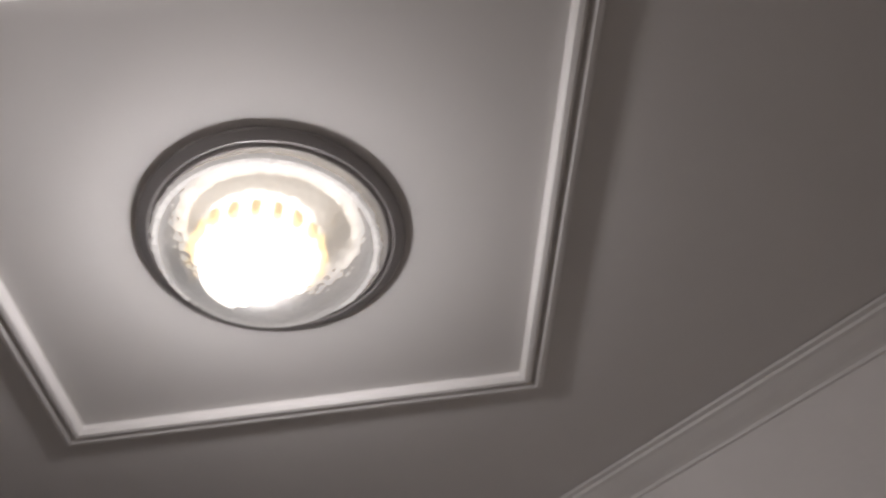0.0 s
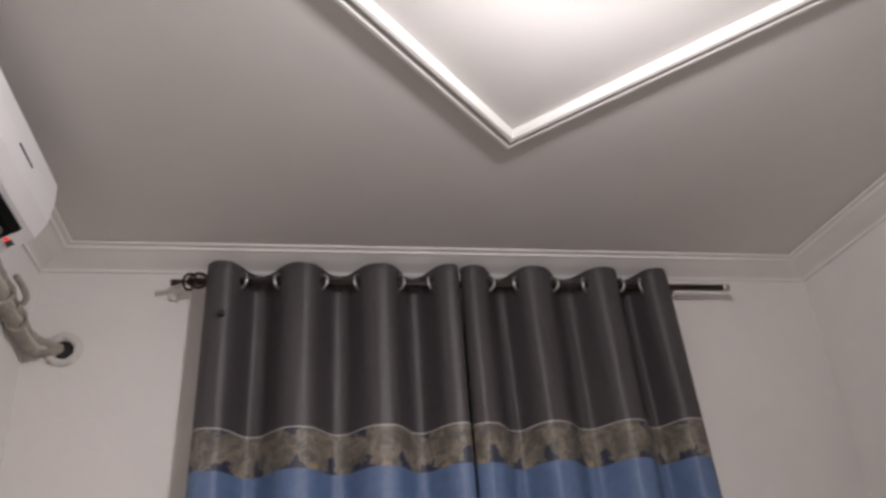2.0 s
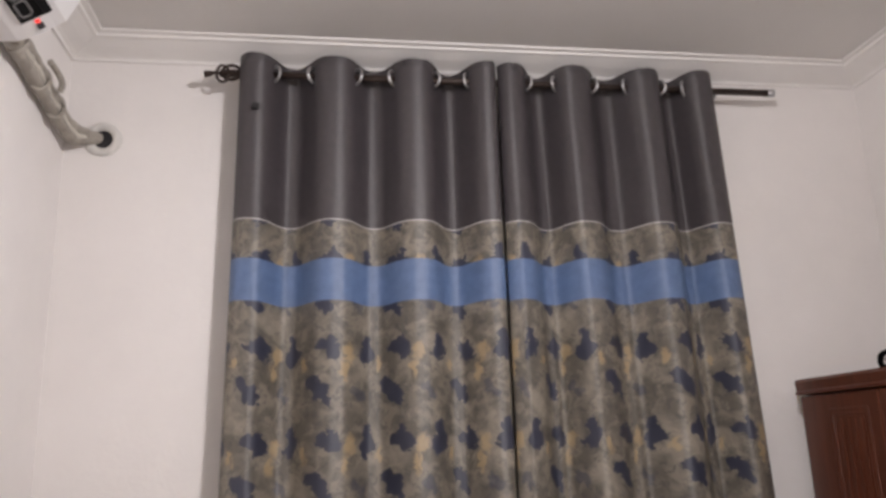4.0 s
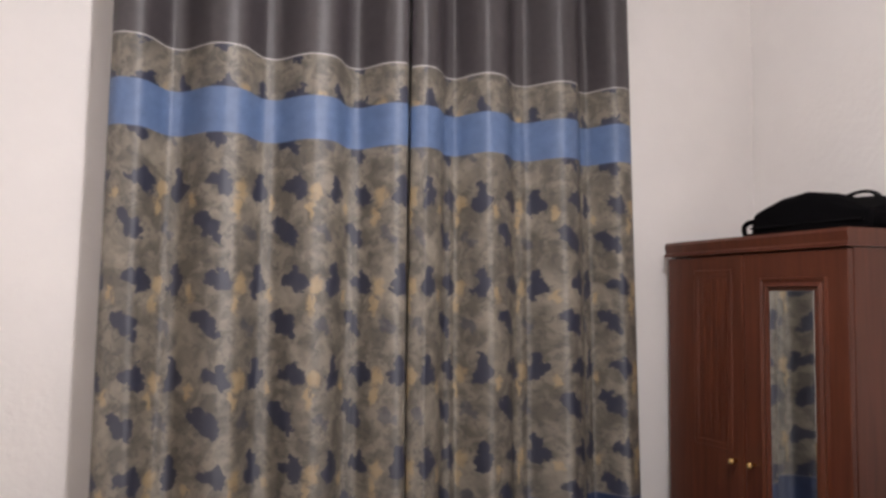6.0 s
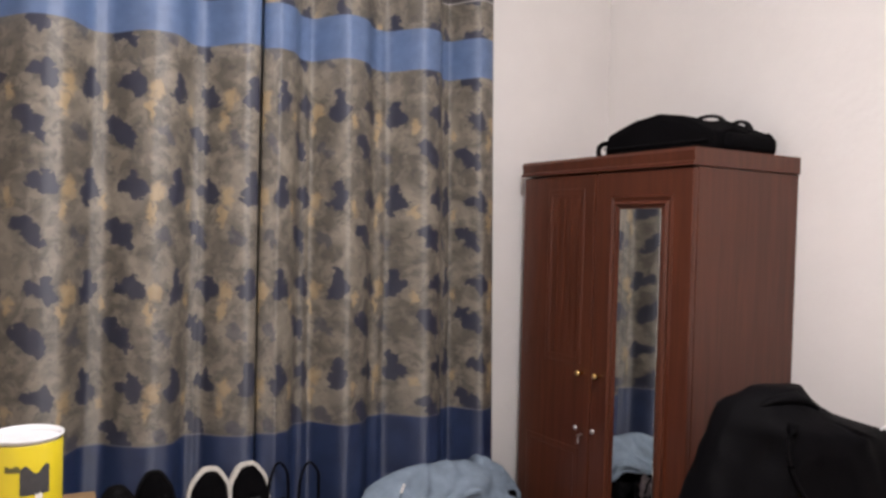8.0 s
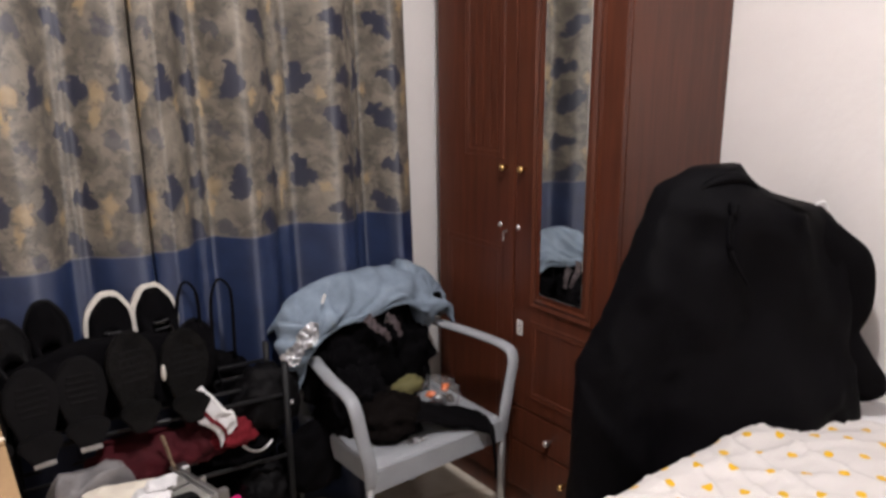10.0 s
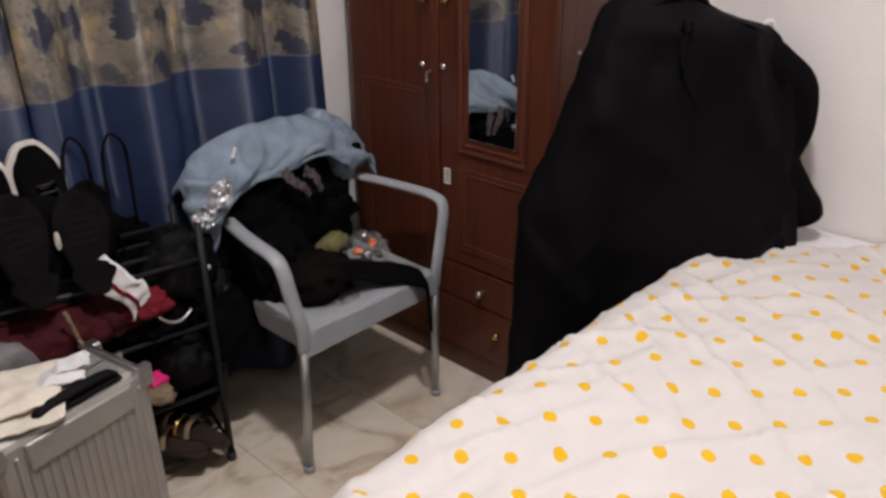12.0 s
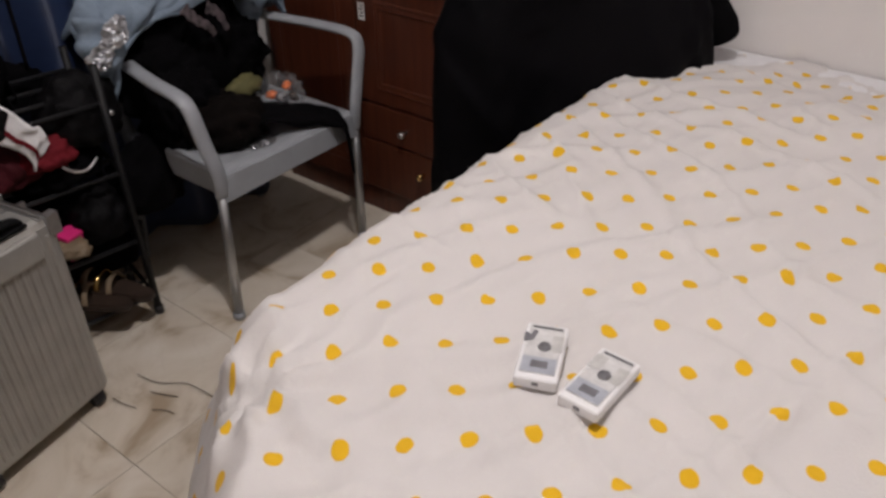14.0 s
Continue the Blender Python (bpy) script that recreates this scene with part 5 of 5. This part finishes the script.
crumpled("white_cloth", "small white cloth on the silver suitcase", pose(0.290, 1.990, SZ + 0.026, 0, 0, -15), ((-0.045, -0.030), (0.040, -0.036), (0.050, 0.026), (-0.030, 0.034)), M_WHITECLOTH, 6.0, 2)

M_PALEBAG = mat("pale_grey_bag", (0.17, 0.162, 0.165), 0.5, var=0.25, scale=14, bump=0.4, bump_scale=40)
folded("pale_bag", "crumpled pale grey bag behind the suitcase", 0.20, 2.135, 0.44, 0.19, 0.07, 0.13, 8, M_PALEBAG, 9.0, 1)


# ---- shoe rack ----
RT = pose(0.400, 2.275, 0, 0, 0, -9)
RW, RD = 0.325, 0.085
TIERS = (0.060, 0.235, 0.430, 0.610)


def shoe_rack():
    t = thing("shoe_rack", "black tubular shoe rack crammed with shoes and bags", "shoe rack", RT)
    for sx in (-1, 1):
        for sy in (-1, 1):
            part("post", tube([(sx * RW, sy * RD, 0.0), (sx * RW, sy * RD, 0.70)], 0.0095, 10), M_RACK, t, "", True)
            part("foot_cap", tube([(sx * RW, sy * RD, 0.0), (sx * RW, sy * RD, 0.022)], 0.013, 10), M_BLACKPL, t, "", True)
    for z in TIERS:
        for k in range(4):
            y = -RD + 2 * RD * k / 3
            part("rail", tube([(-RW, y, z + 0.012 * k), (RW, y, z + 0.012 * k)], 0.0055, 8), M_STEELDARK, t, "", True)
        for sx in (-1, 1):
            part("side_rail", tube([(sx * RW, -RD, z), (sx * RW, RD, z + 0.036)], 0.0055, 8), M_RACK, t, "", True)


M_STEELDARK = mat("dark_steel_rail", (0.022, 0.022, 0.024), 0.45, metal=0.4, var=0.1, scale=20)
shoe_rack()


def shoe_mesh(length, width, height, collar, seed):
    """Upper of a shoe: heel at y = 0, toe at y = length, open at the collar."""
    bm = bmesh.new()

    def at(u, v):
        # u round the shoe, v from sole to top
        q = 2 * math.pi * u
        yy = 0.5 - 0.5 * math.cos(q)
        side = math.sin(q)
        wide = width / 2 * (0.72 + 0.42 * smoothstep(0.25, 0.72, yy) - 0.30 * smoothstep(0.80, 1.0, yy))
        top = height * (1.0 - 0.62 * smoothstep(0.30, 0.88, yy)) + collar * (1 - smoothstep(0.05, 0.42, yy))
        pull = 1 - 0.55 * v ** 2
        y = length * (yy + (0.33 - yy) * 0.52 * v ** 3 * smoothstep(0.3, 1.0, yy))
        x = wide * (abs(side) ** 0.6) * (1 if side > 0 else -1) * pull
        w = 0.003 * noise.noise(Vector((x * 40, y * 25, seed + v * 3)))
        return Vector((x + w, y, 0.006 + top * v + w))

    sheet(at, 32, 10, bm)
    bmesh.ops.remove_doubles(bm, verts=bm.verts[:], dist=0.0008)
    bmesh.ops.recalc_face_normals(bm, faces=bm.faces[:])
    return bm


def sole_mesh(length, width, thick):
    bm = bmesh.new()
    low, high = [], []
    n = 36
    for k in range(n):
        q = 2 * math.pi * k / n
        yy = 0.5 - 0.5 * math.cos(q)
        side = math.sin(q)
        wide = (width / 2 + 0.005) * (0.74 + 0.40 * smoothstep(0.25, 0.72, yy) - 0.26 * smoothstep(0.80, 1.0, yy))
        x = wide * (abs(side) ** 0.6) * (1 if side > 0 else -1)
        y = -0.004 + (length + 0.008) * yy
        low.append(bm.verts.new((x, y, -thick)))
        high.append(bm.verts.new((x, y, 0.008)))
    for k in range(n):
        j = (k + 1) % n
        bm.faces.new((low[k], low[j], high[j], high[k]))
    bm.faces.new(low)
    bm.faces.new(high)
    bmesh.ops.recalc_face_normals(bm, faces=bm.faces[:])
    bmesh.ops.bevel(bm, geom=[e for e in bm.edges if len(e.link_faces) == 2 and e.calc_face_angle(0) > 1.0], offset=0.004, segments=2, affect="EDGES", clamp_overlap=True)
    return bm


def shoe(name, label, m, length, width, height, collar, upper, sole, thick, seed, laces=False):
    t = thing(name, label, "shoe", m, group="shoes on the rack")
    u = part("upper", shoe_mesh(length, width, height, collar, seed), upper, t, "", True)
    so = u.modifiers.new("thickness", "SOLIDIFY")
    so.thickness = 0.003
    part("sole", sole_mesh(length + (0.008 if laces else 0), width * (1.07 if laces else 1), thick), sole, t, "", False)
    part("insole", box(-width * 0.30, width * 0.30, 0.02, length * 0.6, 0.008, 0.012, 0.002), M_BLACKCLOTH, t)
    if laces:
        for k in range(4):
            y = length * (0.46 + 0.065 * k)
            z = height * (0.80 - 0.13 * k) + 0.012
            part("lace", tube([(-width * 0.20, y, z - 0.006), (0, y, z), (width * 0.20, y, z - 0.006)], 0.0028, 6), M_INKLACE, t, "", True)
    return t


M_INKLACE = mat("grey_lace", (0.022, 0.022, 0.025), 0.8, var=0.2, scale=60)


def upright(x, y, z, lean, turn, roll=0):
    """A shoe stood on its heel, top towards the room, toe up."""
    return pose(x, y, z, 0, 0, turn) @ pose(0, 0, 0, 90 - lean, roll, 0)


sneaker = "black canvas sneaker with a white sole, stood on its heel"
shoe("sneaker", sneaker, upright(0.324, 2.335, 0.650, 8, -6, 4), 0.258, 0.098, 0.075, 0.02, M_BLACKCLOTH, M_SOLE, 0.016, 1, True)
shoe("sneaker", sneaker, upright(0.466, 2.345, 0.648, 8, 2, -3), 0.258, 0.098, 0.075, 0.02, M_BLACKCLOTH, M_SOLE, 0.016, 2, True)
M_SOLEBLACK = mat("black_rubber", (0.007, 0.0065, 0.007), 0.7, var=0.2, scale=30, spec=0.08)
dark = "black leather shoe stood upright on the rack"
for k, (x, y, z, lean, turn, l) in enumerate(((0.205, 2.330, 0.655, 8, -8, 0.27), (0.110, 2.315, 0.645, 6, 6, 0.26), (0.560, 2.355, 0.60, 6, 5, 0.19))):
    shoe("black_shoe", dark, upright(x, y, z, lean, turn, (k * 37 % 9) - 4), l, 0.090, 0.075, 0.03, M_BLACKLEATHER if k % 2 else M_BLACKCLOTH, M_SOLEBLACK, 0.018, 10 + k, False)


def heel_up(x, y, z, turn, length, material, sole, seed, bar):
    """A flat shoe stood on its heel, its dark sole towards the room."""
    t = shoe("black_shoe", "black flat shoe stood on its heel, dull sole outwards", upright(x, y, z, -7, 180 + turn), length, 0.098, 0.062, 0.02, material, sole, 0.012, seed)
    heel = sole_mesh(0.070, 0.080, 0.012)
    heel.transform(Matrix.Translation((0, -0.002, -0.019)))
    part("heel", heel, sole, t, "", False)
    for k in range(5):
        y0 = length * (0.50 + 0.075 * k)
        part("tread", box(-0.034 + 0.003 * abs(k - 2), 0.034 - 0.003 * abs(k - 2), y0, y0 + 0.006, -0.0135, -0.0115, 0.0008, 1), M_SOLEBLACK, t)
    if bar:
        part("metal_bar", box(-0.024, 0.024, -0.006, 0.006, -0.035, -0.030, 0.002), M_STEEL, t, "small silver heel plate")
    return t


M_DULLBLACK = mat("dull_black_suede", (0.0048, 0.0044, 0.0046), 0.9, var=0.5, scale=22, bump=0.4, bump_scale=90, spec=0.05)
M_DULLSOLE = mat("worn_dark_sole", (0.0068, 0.0063, 0.0062), 0.85, var=0.45, scale=26, bump=0.4, bump_scale=110, spec=0.06)
heel_up(0.115, 2.185, 0.606, 4, 0.215, M_BLACKCLOTH, M_SOLEBLACK, 1, True)
heel_up(0.220, 2.190, 0.610, -4, 0.210, M_BLACKCLOTH, M_SOLEBLACK, 2, True)
trimmed_shoe = heel_up(0.335, 2.172, 0.622, 3, 0.238, M_DULLBLACK, M_DULLSOLE, 3, False)
heel_up(0.462, 2.176, 0.606, -5, 0.228, M_DULLBLACK, M_DULLSOLE, 4, False)
heel_up(0.015, 2.200, 0.605, 2, 0.205, M_BLACKCLOTH, M_SOLEBLACK, 5, True)


def tote():
    t = thing("tote_bag", "black tote bag with loop handles behind the shoes", "bag", pose(0, 0, 0))
    bm = lump(0.105, 0.030, 0.075, 95, 0.18, 2.4, 4, -0.6)
    bm.transform(Matrix.Translation((0.600, 2.372, 0.560)))
    part("bag_body", bm, M_BLACKCLOTH, t, "", True)
    for x, top in ((0.535, 0.905), (0.630, 0.895)):
        loop = curve([(x - 0.030, 2.352, 0.660), (x - 0.028, 2.350, 0.83), (x - 0.006, 2.348, top), (x + 0.022, 2.348, top - 0.018), (x + 0.032, 2.350, 0.83), (x + 0.030, 2.352, 0.660)], 6)
        part("handle", tube(loop, 0.0050, 8, flat=0.7), M_BLACKLEATHER, t, "", True)


tote()
bm = lump(0.006, 0.006, 0.022, 71, 0.2, 3, 3, -0.9)
bm.transform(Matrix.Translation((0.396, 2.150, 0.735)))
fitting("trim_strip", bm, M_SOLE, trimmed_shoe, "pale side trim")


def heap(name, label, category, x, y, z, r, material, seed, turn=0, rough=0.22, freq=2.6, flat=-0.5):
    t = thing(name, label, category, pose(x, y, z, 0, 0, turn))
    part("soft_mass", lump(*r, seed, rough, freq, 4, flat), material, t, "", True)
    return t


heap("black_bundle", "black cloth bundle behind the boots on the rack", "clothing", 0.30, 2.262, 0.640, (0.26, 0.045, 0.135), M_BLACKCLOTH, 93, -6, 0.12)
maroon_bag = heap("maroon_bag", "maroon fabric bag pushed into the shoe rack", "bag", 0.35, 2.225, 0.470, (0.135, 0.075, 0.072), M_MAROON, 80, -9)
heap("maroon_garment", "maroon cloth lying on the shoe rack", "clothing", 0.50, 2.235, 0.475, (0.09, 0.07, 0.06), M_MAROON, 81, 10)
wg = thing("striped_garment", "white cloth with dark red stripes draped on the shoe rack", "clothing", pose(0, 0, 0))
run = curve([(0.470, 2.165, 0.665), (0.488, 2.150, 0.640), (0.512, 2.142, 0.605), (0.538, 2.140, 0.580), (0.545, 2.142, 0.545)], 7)


def strip(lo, hi, lift):
    def at(u, v):
        p = run[min(round(u * (len(run) - 1)), len(run) - 1)]
        q = lo + (hi - lo) * v
        w = noise.noise(Vector((u * 6, q * 40, 3))) * 0.010
        return p + Vector((q * 0.75, -0.15 * q - lift + w, q * 0.80 + w))
    return sheet(at, len(run) - 1, 8)


for lo, hi, lift, m in ((-0.034, 0.026, 0.0, M_WHITECLOTH), (-0.018, -0.009, 0.003, M_RED)):
    c = part("cloth_band", strip(lo, hi, lift), m, wg, "", True)
    so = c.modifiers.new("thickness", "SOLIDIFY")
    so.thickness = 0.006 if lift == 0 else 0.003
heap("red_garment", "red cloth folded on the shoe rack", "clothing", 0.570, 2.185, 0.500, (0.062, 0.050, 0.042), M_RED, 83, 10, 0.3)
black_handbag = heap("black_handbag", "black leather handbag on the shoe rack", "bag", 0.685, 2.220, 0.515, (0.098, 0.080, 0.100), M_BLACKLEATHER, 84, 0)
heap("black_pouch", "black soft pouch hanging at the rack's end", "bag", 0.800, 2.200, 0.285, (0.098, 0.070, 0.118), M_BLACKCLOTH, 85, 0, 0.2)
heap("black_slipper_pair", "black slippers on the middle rack tier", "shoe", 0.655, 2.215, 0.265, (0.086, 0.075, 0.085), M_BLACKLEATHER, 86, 0, 0.25)
heap("dark_bag", "dark soft bag in the shoe rack", "bag", 0.60, 2.235, 0.435, (0.11, 0.078, 0.056), M_BLACKCLOTH, 87, 0, 0.25)
pk = thing("pink_box", "bright pink plastic box in the shoe rack", "box", pose(0.560, 2.195, 0.247, 4, 0, 12))
part("box_body", box(-0.024, 0.024, -0.022, 0.022, 0.0, 0.056, 0.006), M_PINK, pk)
part("box_lid", box(-0.026, 0.026, -0.024, 0.024, 0.0565, 0.070, 0.005), M_PINK, pk)

fitting("strap", tube(curve([(0.372, 2.140, 0.600), (0.378, 2.132, 0.570), (0.385, 2.128, 0.530), (0.395, 2.122, 0.505)], 5), 0.005, 8), M_TAN, maroon_bag, "pale strap end")
fitting("chain", tube(curve([(0.572, 2.132, 0.505), (0.592, 2.124, 0.488), (0.622, 2.122, 0.482), (0.655, 2.130, 0.496)], 6), 0.0035, 8), M_STEEL, black_handbag, "pale curved chain strap")
bm = lump(0.007, 0.006, 0.007, 90, 0.05, 2, 2, -0.9)
bm.transform(Matrix.Translation((0.722, 2.140, 0.575)))
fitting("clasp", bm, M_STEEL, black_handbag, "small bright clasp")
for k, (x, y, turn) in enumerate(((0.575, 2.190, 30), (0.640, 2.180, 24))):
    sd = thing("sandal", "brown sandal with gold straps on the bottom tier", "shoe", pose(x, y, 0.092, 0, 0, turn) @ pose(0, -0.09, 0, 6, 0, 0), group="sandals on the bottom tier")
    part("sole", sole_mesh(0.22, 0.078, 0.012), M_BROWN, sd)
    for q in range(3):
        yy = 0.10 + 0.035 * q
        part("strap", tube(curve([(-0.038, yy, 0.006), (-0.02, yy + 0.006, 0.034), (0.02, yy + 0.010, 0.034), (0.040, yy + 0.006, 0.006)], 5), 0.008, 8, flat=0.5), M_TAN if q != 1 else M_GOLD, sd, "", True)
heap("black_sack", "black cloth sack stuffed behind the lower rack tiers", "bag", 0.53, 2.315, 0.10, (0.26, 0.050, 0.19), M_BLACKCLOTH, 88, -9, 0.15)
heap("tan_shoe", "tan patterned shoe on the rack's lower tier", "shoe", 0.545, 2.180, 0.268, (0.040, 0.060, 0.025), M_TAN, 91, 20, 0.2)

# straw-like scraps of thread on the floor
for k, pts in enumerate((((0.521, 1.968), (0.527, 1.925), (0.539, 1.892), (0.572, 1.848), (0.580, 1.80), (0.583, 1.757)), ((0.436, 1.944), (0.442, 1.905), (0.451, 1.873)), ((0.505, 1.892), (0.515, 1.862), (0.532, 1.826)), ((0.470, 1.838), (0.488, 1.812), (0.494, 1.786)))):
    th = thing("loose_thread", "dark loose thread lying on the tiles", "thread", pose(0, 0, 0), group="threads on the floor")
    part("strand", tube(curve([(x, y, 0.006) for x, y in pts], 6), 0.0011, 6), M_BROWN, th, "", True)


# ---- carton with a tin on it ----
CT = pose(-0.235, 1.62, 0, 0, 0, -3.5)
CZ = 0.945


def carton():
    t = thing("cardboard_box", "tall brown cardboard box, taped shut, used as a stand", "box", CT)
    w, l = 0.225, 0.60
    part("box_body", box(-w, w, -l, l, 0.0, CZ - 0.006, 0.004), M_CARDBOARD, t)
    part("flap", box(-w, w, -l, -0.004, CZ - 0.0055, CZ, 0.002), M_CARDBOARD, t)
    part("flap", box(-w, w, 0.004, l, CZ - 0.0055, CZ, 0.002), M_CARDBOARD, t)
    for y in (0.46, 0.02):
        part("tape", box(-w - 0.001, w + 0.001, y - 0.005, y + 0.005, CZ, CZ + 0.001), M_TAPE, t, "pale tape strip")


carton()
tin = thing("yellow_tin", "open yellow printed tin with a white rim", "tin", pose(-0.137, 1.90, CZ + 0.001))
th = 1.176 - CZ
bm = lathe([(0.0005, 0.0), (0.066, 0.0), (0.067, 0.004), (0.067, th - 0.012), (0.066, th - 0.010), (0.064, th - 0.012), (0.064, 0.01), (0.0005, 0.01)], 48, cap=False)
part("tin_wall", bm, M_YELLOW, tin, smooth=True)
bm = lathe([(0.063, th - 0.008), (0.0685, th - 0.006), (0.0695, th - 0.002), (0.0695, th), (0.066, th), (0.0635, th - 0.012)], 48, cap=False)
part("rim_band", bm, M_TINRIM, tin, "white rim", True)
bm = lathe([(0.0005, th - 0.010), (0.0635, th - 0.010)], 40, cap=False)
part("inner_lid", bm, M_TINRIM, tin, "white inner lid", False)
for k, (q0, q1, z0, z1, m) in enumerate(((-1.75, -0.95, th - 0.105, th - 0.040, "M_INK"), (-2.15, -1.75, th - 0.060, th - 0.045, "M_OLIVE"), (-1.35, -1.15, th - 0.115, th - 0.10, "M_LABEL"))):
    def wrap(u, v):
        q = q0 + (q1 - q0) * u
        r = 0.0676
        edge = 0.35 * math.sin(u * 9 + k)
        return Vector((r * math.cos(q), r * math.sin(q), z0 + (z1 - z0) * min(v, 0.65 + edge * 0.35 + 0.1) + 0.0))
    part("printed_shape", sheet(wrap, 16, 6), {"M_INK": M_INK, "M_OLIVE": M_OLIVE, "M_LABEL": M_LABEL}[m], tin)
cap = thing("lime_puck", "small lime yellow plastic puck on the cardboard box", "plastic item", pose(-0.068, 1.735, CZ + 0.001))
bm = lathe([(0.0005, 0.0), (0.026, 0.0), (0.030, 0.004), (0.030, 0.018), (0.026, 0.024), (0.0005, 0.025)], 28, cap=False)
part("puck_body", bm, M_LIME, cap, smooth=True)

doorbell(0.519, 0.857, 0.658, -68, True)
doorbell(0.518, 0.776, 0.658, -92, False)

# ---- floor ----
setting("floor", box(XL - 0.15, XR + 0.15, YN - 0.15, YB + 0.15, -0.12, -0.004), M_GROUT, "beige polished stone tiles with thin grout joints")
TS = 0.40
floor = bpy.data.objects["floor"]
tile_data = None
ix0, iy0 = 0.352, 1.335
for i in range(-4, 5):
    for j in range(-10, 4):
        x, y = ix0 + i * TS, iy0 + j * TS
        x0, x1, y0, y1 = max(x, XL), min(x + TS, XR), max(y, YN), min(y + TS, YB)
        if x1 - x0 < 0.02 or y1 - y0 < 0.02:
            continue
        whole = abs(x1 - x0 - TS) < 1e-6 and abs(y1 - y0 - TS) < 1e-6
        if whole and tile_data:
            ob = new("tile", tile_data)
            ob.parent = floor
        else:
            ob = part("tile", box(0.0006, x1 - x0 - 0.0006, 0.0006, y1 - y0 - 0.0006, -0.004, 0.0, 0.0005, 1), M_TILE, floor)
            if whole:
                tile_data = ob.data
        ob.location = (x0, y0, 0.0)
